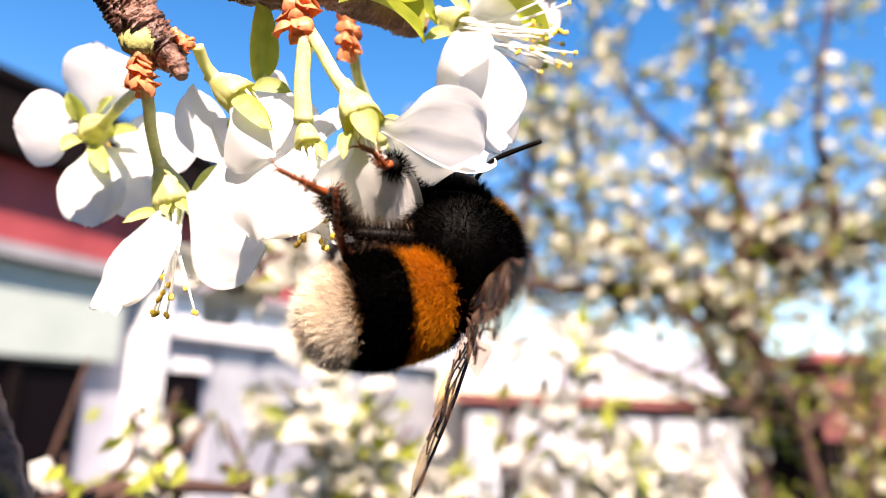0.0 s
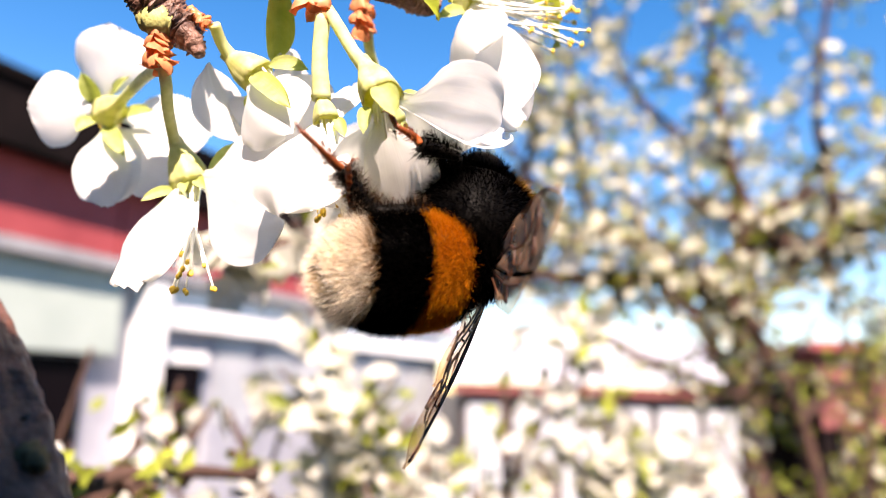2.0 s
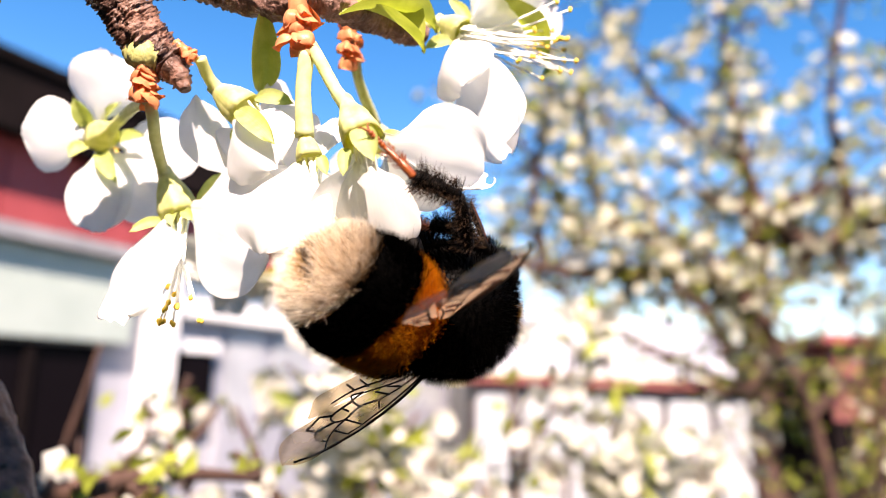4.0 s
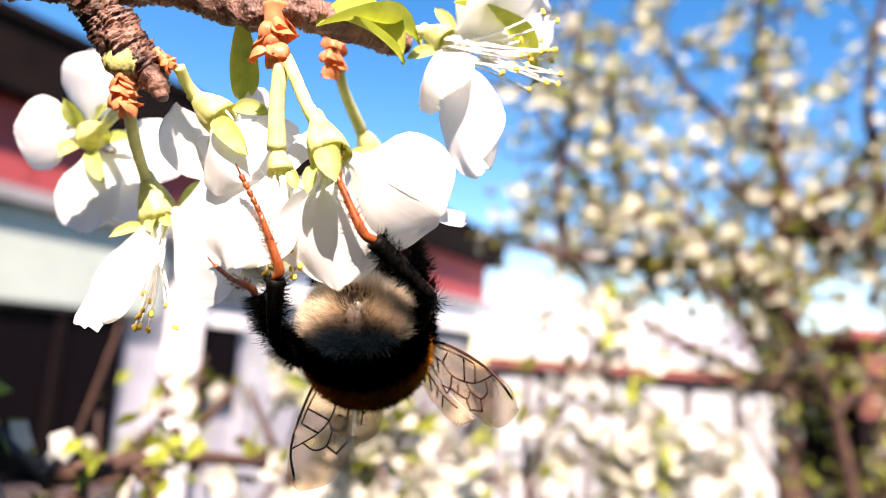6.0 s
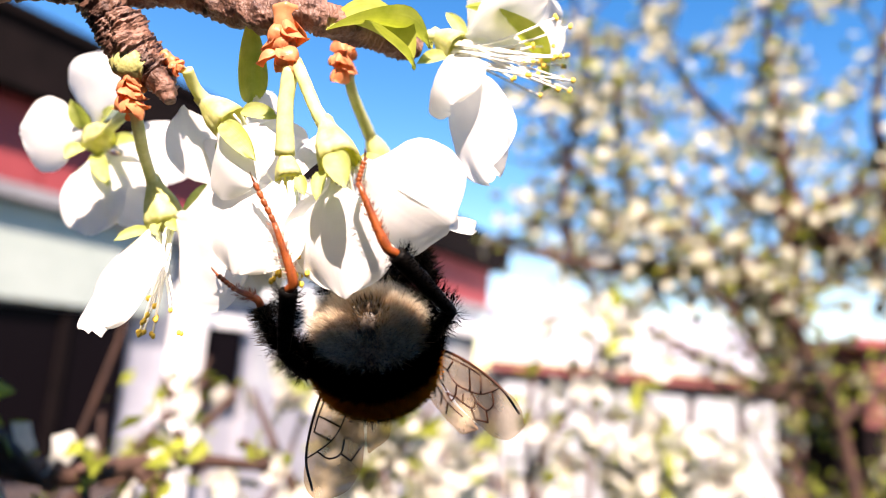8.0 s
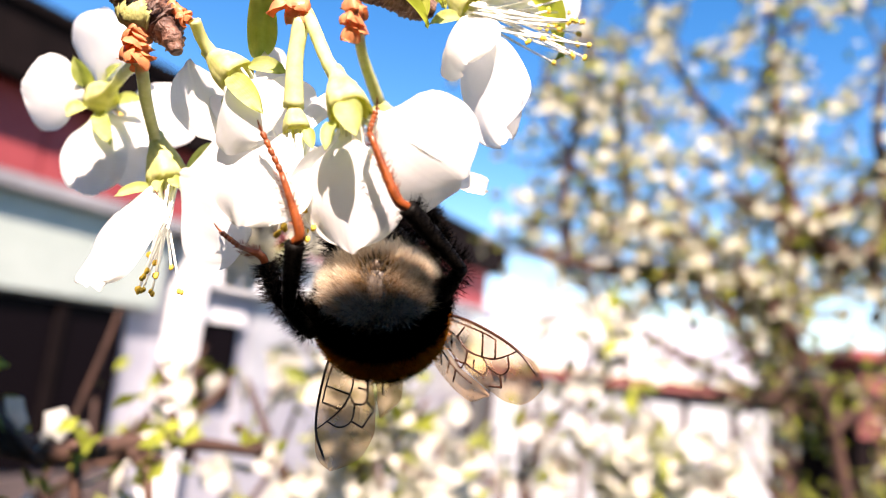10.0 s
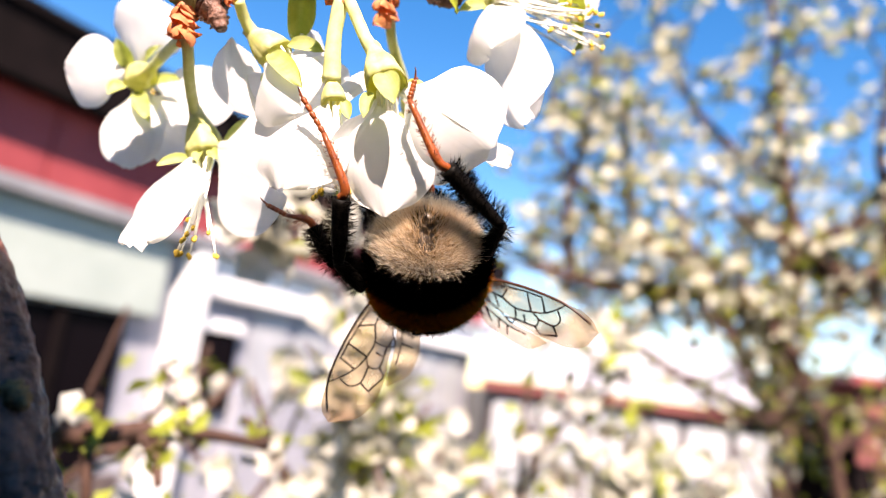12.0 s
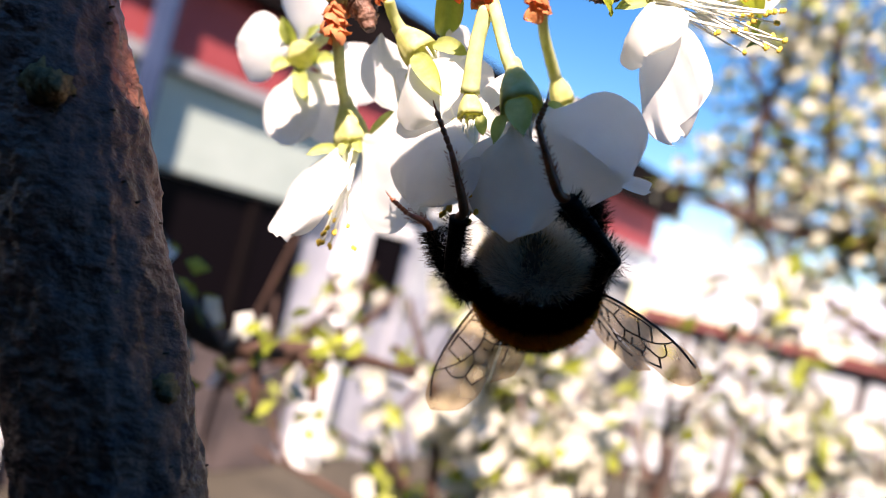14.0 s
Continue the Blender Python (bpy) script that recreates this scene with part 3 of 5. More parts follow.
blossom("half-hidden white plum blossom with pale green calyx", [(-21.3, 53.9, 27.9), (-21.0, 55.2, 26.9), (-20.3, 56.2, 26.0)], (-17.7, 56.0, 24.1),
        [((-14.3, 53.8, 18.5), 6.8, (0.1, 1, 0.3), 0.45, -0.16, 0.0),
         ((-12.1, 59.2, 20.8), 6.4, (-0.3, 1, 0.4), 0.35, -0.12, 0.1),
         ((-19.2, 60.0, 19.7), 6.4, (0.3, 1, 0.2), 0.3, -0.1, 0.0),
         ((-14.3, 61.0, 25.7), 6.0, (-0.3, 1, 0.2), 0.3, -0.1, 0.0)],
        [((-14.0, 52.6, 20.1), 2.3, VIEW), ((-13.3, 54.8, 24.5), 2.0, VIEW), ((-18.5, 57.2, 21.2), 1.5, VIEW)],
        ((-14.3, 60.0, 19.4), 1.6, 6), 13, 1.55)
blossom("white plum blossom on a thick pale stalk, petals cupped", [(-11.7, 50.9, 27.2), (-11.8, 51.2, 24.0), (-11.5, 51.6, 20.5)], (-10.9, 51.4, 18.6),
        [((-13.6, 50.0, 10.7), 8.4, (0.45, 0.8, 0.4), 0.42, -0.2, 0.1),
         ((-8.9, 53.0, 12.0), 6.6, (0.1, -0.9, 0.4), 0.3, -0.1, 0.0),
         ((-13.7, 57.0, 13.8), 6.8, (0, -0.9, 0.4), 0.3, -0.1, 0.2),
         ((-10.3, 57.5, 24.5), 5.0, (0.4, 0.9, 0.1), 0.4, -0.1, 0.0)],
        [((-9.4, 50.8, 17.2), 1.2, VIEW), ((-12.5, 52.2, 17.5), 1.2, VIEW)],
        ((-9.7, 51.0, 12.1), 1.5, 12), 14, 1.0, 0.62)
blossom("white plum blossom gripped by the bumblebee", [(-11.4, 51.0, 27.9), (-10.3, 50.2, 26.0), (-8.9, 49.3, 23.5), (-7.8, 48.9, 22.0)], (-6.3, 47.6, 19.0),
        [((-5.3, 50.2, 9.9), 7.0, (0.05, 0.95, 0.25), 0.42, -0.1, 0.0),
         ((1.9, 49.0, 15.2), 8.8, (-0.3, 0.85, 0.45), 0.4, -0.18, 0.15),
         ((3.4, 54.2, 16.0), 7.4, (-0.5, -0.5, 0.6), 0.3, -0.1, 0.3),
         ((-8.2, 52.4, 11.1), 5.8, (0.4, -0.8, 0.3), 0.35, -0.1, 0.0)],
        [((-5.1, 44.8, 16.5), 2.3, VIEW), ((-7.5, 46.8, 16.0), 1.3, VIEW), ((-3.6, 49.4, 20.2), 1.2, VIEW)],
        ((-6.1, 54.5, 14.1), 1.2, 10), 15, 1.5)
blossom("open white plum blossom with many long yellow-tipped stamens", [(-3.8, 59.0, 33.7), (-2.6, 59.6, 34.7), (-1.4, 59.8, 34.9)], (0.5, 59.4, 33.6),
        [((0.6, 56.6, 27.0), 6.2, (0.6, 0.75, 0.1), 0.75, -0.24, 0.0),
         ((4.9, 57.0, 20.6), 6.6, (0.5, 0.75, 0.3), 0.35, 0.05, 0.3),
         ((8.3, 58.1, 39.6), 6.6, (0.6, -0.3, -0.6), 0.3, -0.1, 0.0),
         ((4.6, 64.6, 43.0), 7.0, (0.7, -0.6, -0.3), 0.3, -0.1, 0.0),
         ((10.6, 66.5, 40.4), 6.6, (0.3, -0.9, 0.1), 0.3, -0.1, 0.2)],
        [((-2.9, 58.2, 31.4), 1.8, VIEW), ((-0.9, 60.0, 37.4), 1.6, VIEW), ((3.4, 63.0, 30.7), 1.6, VIEW)],
        ((8.3, 61.5, 34.1), 3.2, 26), 16, 1.4)
blossom("small white plum blossom behind on a thin stalk", [(-9.4, 60.4, 31.4), (-9.3, 63.4, 30.2), (-8.1, 68.0, 27.7)], (-7.0, 69.4, 25.8),
        [((-3.6, 70.0, 18.6), 6.0, (0, -1, 0.2), 0.3, -0.1, 0.0),
         ((-1.3, 72.0, 22.8), 6.0, (0, -1, 0.2), 0.3, -0.1, 0.0),
         ((-12.1, 72.0, 21.5), 6.0, (0, -1, 0.2), 0.3, -0.1, 0.0)],
        [((-5.1, 68.6, 23.5), 1.6, VIEW), ((-8.6, 68.8, 23.9), 1.6, VIEW)],
        ((-6.0, 68.0, 20.3), 2, 6), 17, 1.2)


def young_leaf(base, tip, normal, width, label, seed):
    me = blade_mesh("young_leaf", LEAF, (0, 0, 0), (Vector(tip) - Vector(base)) * MM, normal, width * MM, cup=0.5, arch=0.12, nu=14, nv=8, wave=0.05, seed=seed, claw=0.0, full=0.5)
    ob = new("young_leaf", me)
    ob.location = P(*base)
    return tagged(ob, label, "leaf", "young leaves on the plum twig")


young_leaf((-16.0, 52.4, 32.0), (-17.6, 59.6, 27.2), (0.3, -1, 0.3), 2.4, "folded bright green young plum leaf below the twig", 1)
young_leaf((-8.0, 53.6, 32.6), (-2.6, 55.6, 29.8), (0.2, -0.8, 0.7), 3.6, "olive brown young plum leaf under the twig", 2)
young_leaf((-9.5, 51.8, 31.0), (-1.5, 57.6, 32.8), (0.0, -0.7, 0.8), 3.4, "olive green young plum leaf along the twig", 3)
young_leaf((1.0, 58.6, 37.2), (9.5, 67.0, 33.4), (0.0, -0.6, 0.8), 3.2, "yellow-green young plum leaf behind the stamens", 4)


# ---- the bumblebee ----
BEE_ROWS = [
    (0, -0.59, 53.74, 7.45, 104.0, 15.8, 83.6),
    (1, -1.69, 54.27, 7.88, 103.8, 16.3, 83.7),
    (2, -0.93, 52.99, 7.31, 110.5, 18.3, 88.7),
    (2.4, -1.1, 52.6, 7.29, 113.9, 18.6, 91.7),
    (3, -1.75, 52.2, 7.27, 117.3, 18.7, 94.7),
    (3.5, -1.89, 52.67, 6.46, 130.6, 17.3, 104.2),
    (4, -2.77, 52.6, 5.66, 150.2, 10.0, 113.8),
    (4.2, -3.36, 52.58, 5.01, 158.0, 6.0, 117.0),
    (5.2, -3.72, 56.92, 4.3, 133.7, -1.0, 153.4),
    (6.3, -4.01, 60.47, 3.73, 113.9, 5.2, -176.9),
    (7.2, -3.91, 60.46, 3.83, 113.9, 5.2, -176.9),
    (9.5, -3.91, 60.47, 3.74, 113.9, 5.2, -176.9),
    (10.1, -3.73, 60.45, 3.96, 113.9, 5.2, -176.9),
    (10.7, -2.69, 60.41, 4.49, 113.9, 5.2, -176.9),
    (11.5, -1.89, 60.45, 4.59, 113.9, 5.2, -176.9),
    (12.5, -2.95, 60.37, 4.79, 113.9, 5.2, -176.9),
    (13.5, -3.59, 60.49, 4.72, 113.9, 5.2, -176.9),
    (14, -3.63, 60.55, 4.65, 113.9, 5.2, -176.9)]
ABDOMEN_ROWS = [
    (0, -0.0, 0.0, 0.0, 51.3, 24.6, -9.8),
    (1, 0.0, 0.0, 0.0, 52.3, 25.2, -10.0),
    (2, 0.0, 0.0, 0.0, 50.8, 21.1, -17.3),
    (2.4, -0.0, 0.0, 0.0, 53.6, 20.4, -21.5),
    (3, 0.0, 0.0, -0.0, 49.1, 21.4, -28.2),
    (3.5, 0.0, -0.0, 0.0, 50.1, 11.1, -27.3),
    (4, -0.0, 0.0, 0.0, 47.6, 0.4, -35.1),
    (4.2, 0.0, 0.0, 0.0, 47.8, -4.5, -38.0),
    (5.2, 0.02, 0.07, -0.03, 77.9, 1.7, -21.8),
    (6.3, -0.0, 0.14, 0.01, 96.7, 0.1, -1.7),
    (6.7, -0.01, 0.27, 0.01, 95.3, 0.1, -1.7),
    (7.2, -0.0, 0.07, 0.0, 97.4, 0.2, -1.7),
    (9.3, 0.0, -0.14, -0.01, 96.6, 0.3, -1.7),
    (9.7, -0.0, 0.07, 0.0, 94.4, 0.2, -1.7),
    (10.1, -0.01, 0.34, 0.01, 94.6, 0.0, -1.7),
    (10.4, -0.01, 0.66, 0.01, 93.3, -0.1, -1.7),
    (12.2, -0.01, 0.66, 0.01, 93.3, -0.1, -1.7),
    (12.6, -0.01, 0.47, 0.01, 94.3, -0.0, -1.7),
    (13, 0.0, -0.0, -0.0, 97.1, 0.2, -1.7),
    (14, 0.0, -0.0, -0.0, 97.1, 0.2, -1.7)]
LEFT_WING_ROWS = [
    (0, -1.4, -0.8, 2.7, -171.0, -19.0, -175.0),
    (1, -1.37, 0.82, 2.71, -162.4, -26.5, -175.6),
    (2, -1.11, 1.35, 2.61, -162.8, -15.0, -178.6),
    (3, -2.24, -2.3, 2.96, 175.9, -13.0, 172.2),
    (3.5, -1.68, -2.38, 1.67, 171.5, -4.0, 173.8),
    (4.2, -4.56, 2.23, 0.38, 174.4, 6.3, 177.7),
    (5.2, -3.73, 3.6, 2.0, -156.5, 25.3, -163.9),
    (6.3, -2.9, 5.0, 3.6, -118.6, 31.3, -135.3),
    (7.5, -2.9, 5.0, 3.6, -118.6, 31.3, -135.3),
    (9.5, -2.9, 5.0, 3.6, -129.1, 27.8, -139.6),
    (11.5, -2.9, 5.0, 3.6, -101.7, 31.0, -144.6),
    (12.5, -2.9, 5.0, 3.6, -110.9, 17.0, -152.6),
    (13.5, -2.9, 5.0, 3.6, -106.4, 23.2, -145.1),
    (14, -2.9, 5.0, 3.6, -106.4, 23.2, -145.1)]
RIGHT_WING_ROWS = [
    (0, 3.36, -0.03, 2.93, 178.2, 1.8, -93.4),
    (1, 3.34, -0.01, 2.89, -177.9, -3.6, -95.2),
    (2, 3.16, 0.29, 2.72, -178.7, 1.6, -88.9),
    (3, 3.28, 0.39, 3.24, -169.0, -0.9, -93.6),
    (3.5, 2.87, 0.56, 2.76, -157.8, 2.2, -62.6),
    (4.2, 2.43, 1.92, 3.32, -145.3, -10.5, -49.4),
    (5.2, 2.65, 3.25, 3.55, -171.6, 3.3, -60.1),
    (6.3, 2.9, 5.0, 3.6, 159.5, 10.6, -76.1),
    (7.5, 2.9, 5.0, 3.6, 159.5, 10.6, -76.1),
    (9.5, 2.9, 5.0, 3.6, 163.6, 9.0, -84.9),
    (11.5, 2.9, 5.0, 3.6, 170.2, -14.3, -58.6),
    (12.5, 2.9, 5.0, 3.6, 148.9, -11.2, -66.5),
    (13.5, 2.9, 5.0, 3.6, 159.4, -8.2, -62.3),
    (14, 2.9, 5.0, 3.6, 159.4, -8.2, -62.3)]
LEG_JOINTS = {
    'hind_leg_left': [(-4.11, 0.91, -4.75), (-6.13, 0.77, -11.04), (-2.4, 3.08, -15.11), (-1.62, 3.43, -15.98), (0.15, 7.01, -18.21), (-0.22, 8.6, -18.49)],
    'hind_leg_right': [(5.19, -1.21, -4.36), (6.36, -0.99, -8.05), (5.49, 1.88, -12.30), (5.09, 2.36, -13.21), (6.34, 5.70, -15.34), (7.82, 8.41, -16.47)],
    'mid_leg_right': [(5.11, 1.16, -3.51), (7.85, 0.90, -5.67), (8.71, 3.35, -7.24), (9.15, 3.92, -7.60), (11.00, 5.02, -7.09), (12.68, 6.53, -6.84)],
    'mid_leg_left': [(-2.66, 3.52, -2.79), (-4.61, 6.70, -4.88), (-3.75, 8.01, -8.09), (-3.53, 8.79, -8.59), (-2.85, 10.36, -9.59), (-2.41, 11.53, -10.34)],
    'fore_leg_left': [(-0.24, 6.33, 2.58), (-1.32, 8.97, 0.86), (0.05, 9.70, -1.97), (0.56, 10.14, -2.24), (0.94, 10.87, -3.90), (1.19, 11.72, -4.44)],
    'fore_leg_right': [(2.65, 5.45, 0.82), (4.33, 7.05, -2.56), (4.45, 8.86, -6.11), (4.51, 9.10, -7.45), (4.55, 9.31, -8.78), (4.82, 9.51, -10.09)],
}
LEG_ROWS = {
    'hind_leg_left': [(0, -3.00, 2.00, -2.80, 17.4, -37.3, -12.5), (1, -3.00, 2.00, -2.80, 19.9, -39.3, -14.0), (2, -3.00, 2.00, -2.80, 21.5, -40.9, -15.3), (3, -3.00, 2.00, -2.80, 36.0, -35.6, -15.5), (4.2, -3.00, 2.00, -2.80, 22.3, -37.8, -13.8), (6.3, -4.08, 0.96, -4.74, 0.0, -0.0, 0.0), (7.2, -4.08, 0.96, -4.74, -0.2, -0.3, -0.1), (9.5, -4.08, 0.96, -4.74, -0.0, -0.3, -0.1), (10.1, -4.08, 0.96, -4.74, -0.4, -0.9, -0.3), (10.7, -4.08, 0.96, -4.74, -1.3, -4.3, -1.1), (11.5, -4.08, 0.96, -4.74, -1.3, -6.7, -1.6), (12.5, -4.08, 0.96, -4.74, -2.1, -3.8, -1.1), (13.5, -4.08, 0.96, -4.74, -2.4, -1.8, -0.8), (14, -4.08, 0.96, -4.74, -2.3, -1.6, -0.7)],
    'hind_leg_right': [(0, 3.91, 3.48, -2.32, 39.00, 17.10, 104.40), (1, 3.40, 3.46, -2.11, 38.30, 18.00, 105.00), (2, 4.18, 4.02, -2.37, 35.30, 21.60, 109.40), (2.5, 3.59, 3.01, -2.58, 3.4, 18.2, 45.6), (3, 3.00, 2.00, -2.80, -9.2, -9.2, -8.2), (4.2, 3.00, 2.00, -2.80, -23.4, -21.9, -16.1), (6.3, 5.19, -1.21, -4.36, 0.0, -0.0, 0.0), (7.2, 5.19, -1.21, -4.36, -0.1, -0.3, -0.3), (9.5, 5.19, -1.21, -4.36, 0.0, -0.3, -0.2), (10.1, 5.19, -1.21, -4.36, -0.2, -0.9, -0.8), (10.7, 5.19, -1.21, -4.36, -0.5, -4.2, -3.5), (11.5, 5.19, -1.21, -4.36, -0.4, -6.5, -5.3), (12.5, 5.19, -1.21, -4.36, -1.1, -3.7, -3.2), (13.5, 5.19, -1.21, -4.36, -1.7, -1.8, -1.7), (14, 5.19, -1.21, -4.36, -1.7, -1.6, -1.6)],
    'mid_leg_right': [(0, 3.20, 4.00, -2.80, -15.8, 40.0, 12.4), (1, 3.20, 4.00, -2.80, -12.8, 39.2, 16.1), (2, 3.20, 4.00, -2.80, -14.3, 35.1, 11.0), (3, 3.20, 4.00, -2.80, -19.0, 35.8, 4.9), (4.2, 3.20, 4.00, -2.80, -30.9, 21.6, -22.5), (6.3, 5.11, 1.16, -3.51, 0.0, -0.0, 0.0), (7.2, 5.11, 1.16, -3.51, 0.0, -0.4, -0.7), (9.5, 5.11, 1.16, -3.51, 0.0, -0.2, -0.3), (10.1, 5.11, 1.16, -3.51, 0.0, -1.1, -1.7), (10.7, 5.11, 1.16, -3.51, 0.4, -4.1, -6.3), (11.5, 5.11, 1.16, -3.51, 0.5, -5.3, -8.3), (12.5, 5.11, 1.16, -3.51, 0.4, -4.4, -7.0), (13.5, 5.11, 1.16, -3.51, -0.4, -2.8, -5.6), (14, 5.11, 1.16, -3.51, -0.6, -2.3, -5.3)],
    'mid_leg_left': [(0, -5.28, 2.02, -1.99, -33.90, -44.60, 172.10), (1, -5.28, 1.85, -2.33, -24.80, -50.20, 163.20), (2, -4.98, 1.47, -2.43, -13.00, -32.00, 143.00), (2.5, -4.07, 2.45, -3.09, 6.9, 15.8, 103.9), (3, -3.20, 4.00, -2.80, -19.4, 64.1, 49.3), (4.2, -5.47, 5.04, -3.17, -68.8, 4.0, -14.2), (6.3, -2.66, 3.52, -2.79, 0.0, -0.0, 0.0), (7.2, -2.66, 3.52, -2.79, -0.1, -0.4, -0.4), (9.5, -2.66, 3.52, -2.79, 0.0, -0.4, -0.4), (10.1, -2.66, 3.52, -2.79, -0.2, -1.1, -1.2), (10.7, -2.66, 3.52, -2.79, -0.2, -5.2, -5.6), (11.5, -2.66, 3.52, -2.79, 0.1, -8.2, -8.7), (12.5, -2.66, 3.52, -2.79, -0.8, -4.5, -4.8), (13.5, -2.66, 3.52, -2.79, -1.8, -2.0, -2.2), (14, -2.66, 3.52, -2.79, -2.0, -1.9, -2.0)],
    'fore_leg_left': [(0, -2.20, 6.40, -2.60, -102.1, -5.1, -95.8), (0.5, -2.20, 6.40, -2.60, -108.2, 50.3, -75.9), (1, -2.20, 6.40, -2.60, 31.3, 70.5, 81.3), (2, -2.20, 6.40, -2.60, -7.9, 69.8, 43.2), (2.5, -2.20, 6.40, -2.60, -96.9, 31.1, -67.2), (3, -2.20, 6.40, -2.60, -87.5, -28.9, -99.8), (3.6, -2.20, 6.40, -2.60, -44.0, -15.7, -62.2), (4.2, -2.20, 6.40, -2.60, -0.9, -30.9, -25.1), (6.3, -0.24, 6.33, 2.58, 0.0, -0.0, 0.0), (7.2, -0.24, 6.33, 2.58, -0.2, -0.6, -0.5), (9.5, -0.24, 6.33, 2.58, 0.0, -0.5, -0.4), (10.1, -0.24, 6.33, 2.58, -0.4, -1.6, -1.3), (10.7, -0.24, 6.33, 2.58, -0.9, -7.6, -6.0), (11.5, -0.24, 6.33, 2.58, -0.4, -11.5, -9.0), (12.5, -0.24, 6.33, 2.58, -1.9, -6.8, -5.5), (13.5, -0.24, 6.33, 2.58, -3.1, -3.3, -3.0), (14, -0.24, 6.33, 2.58, -3.2, -2.9, -2.8)],
    'fore_leg_right': [(0, 2.20, 6.40, -2.60, 35.8, 8.6, 14.8), (1, 2.20, 6.40, -2.60, 45.8, 9.3, 19.6), (2, 2.20, 6.40, -2.60, 38.1, 5.0, 13.0), (3, 2.20, 6.40, -2.60, 29.7, 9.9, 13.4), (4.2, 2.20, 6.40, -2.60, -3.7, -22.6, -8.7), (6.3, 2.65, 5.45, 0.82, 0.0, -0.0, 0.0), (7.2, 2.65, 5.45, 0.82, -0.3, -0.5, -0.2), (9.5, 2.65, 5.45, 0.82, 0.0, -0.4, -0.2), (10.1, 2.65, 5.45, 0.82, -0.6, -1.4, -0.6), (10.7, 2.65, 5.45, 0.82, -1.6, -6.6, -2.7), (11.5, 2.65, 5.45, 0.82, -1.5, -10.1, -4.0), (12.5, 2.65, 5.45, 0.82, -2.7, -5.9, -2.6), (13.5, 2.65, 5.45, 0.82, -3.4, -2.8, -1.6), (14, 2.65, 5.45, 0.82, -3.3, -2.5, -1.5)],
}


def lathe_body(axis_points, material, name, sides=28, squash=1.0):
    """A body of rings along -Y: (y, radius) in millimetres."""
    v, f = [], []
    for y, r in axis_points:
        for k in range(sides):
            a = 2 * math.pi * k / sides
            v.append(Vector((r * math.cos(a), y, r * math.sin(a) * squash)) * MM)
    for i in range(len(axis_points) - 1):
        for k in range(sides):
            f.append((i * sides + k, i * sides + (k + 1) % sides, (i + 1) * sides + (k + 1) % sides, (i + 1) * sides + k))
    return mesh_of(name, v, f, material)


def fur(name, count, sample, length, width, material, seed, lie=0.5, droop=Vector((0, -1, 0)), jitter=0.25):
    """Many fine tapering hairs; sample(rnd) gives a root and a normal in millimetres."""
    rnd = random.Random(seed)
    v, f, uv = [], [], []
    for _ in range(count):
        p, n = sample(rnd)
        d = (n * (1 - lie * 0.5) + droop * lie + Vector((rnd.gauss(0, jitter), rnd.gauss(0, jitter), rnd.gauss(0, jitter)))).normalized()
        ln = length * (rnd.uniform(0.6, 1.2) if rnd.random() < 0.94 else rnd.uniform(1.2, 1.55))
        s = d.cross(Vector((rnd.gauss(0, 1), rnd.gauss(0, 1), rnd.gauss(0, 1)))).normalized() * width * 0.5
        mid = p + d * ln * 0.55 + n * 0.04 * ln
        tip = p + (d + droop * 0.18 * lie).normalized() * ln
        b = len(v)
        v += [(p - s) * MM, (p + s) * MM, (mid + s * 0.75) * MM, (mid - s * 0.75) * MM, tip * MM]
        uv += [(0, 0), (1, 0), (1, 0.55), (0, 0.55), (0.5, 1)]
        f += [(b, b + 1, b + 2, b + 3), (b + 3, b + 2, b + 4)]
    return mesh_of(name, v, f, material, uv, smooth=False)


SQUASH = 0.78
ABD = [(2.00, 0.60), (1.70, 2.20), (1.00, 3.40), (0.00, 4.10), (-0.92, 4.45), (-1.99, 4.65), (-3.22, 4.78), (-4.62, 4.85), (-5.84, 4.70), (-6.92, 4.30), (-8.00, 3.60), (-8.91, 2.70), (-9.62, 1.70), (-10.08, 0.90), (-10.30, 0.10)]


def abd_radius(y):
    for (y0, r0), (y1, r1) in zip(ABD, ABD[1:]):
        if y1 <= y <= y0:
            k = (y - y0) / (y1 - y0)
            return r0 + (r1 - r0) * k, (r1 - r0) / (y1 - y0)
    return 0.1, 0.0


def band(y0, y1, lo=0.0, hi=2 * math.pi):
    def sample(rnd):
        while True:
            y = rnd.uniform(y1, y0) + 0.25 * math.sin(rnd.uniform(0, 6.28))
            r, slope = abd_radius(max(-10.2, min(1.9, y)))
            if rnd.random() < r / 4.9:
                break
        a = rnd.uniform(lo, hi)
        p = Vector((r * math.cos(a), y, r * math.sin(a) * SQUASH))
        n = Vector((math.cos(a), -slope, math.sin(a))).normalized()
        return p, n
    return sample


def bare_back(sample):
    """Thins the hairs out over a patch on the back just before the tail's tip."""
    def thinner(rnd):
        while True:
            p, n = sample(rnd)
            near = ((p.x / 0.7) ** 2 + ((p.y + 9.6) / 0.65) ** 2) if p.z > 0 else 9
            if near > 1 or rnd.random() < 0.12 + 0.5 * near ** 3:
                return p, n
    return thinner


def oval(centre, radii, keep=None):
    c = Vector(centre)

    def sample(rnd):
        while True:
            d = Vector((rnd.gauss(0, 1), rnd.gauss(0, 1), rnd.gauss(0, 1))).normalized()
            if keep is None or keep(d):
                break
        p = c + Vector((d.x * radii[0], d.y * radii[1], d.z * radii[2]))
        n = Vector((d.x / radii[0], d.y / radii[1], d.z / radii[2])).normalized()
        return p, n
    return sample


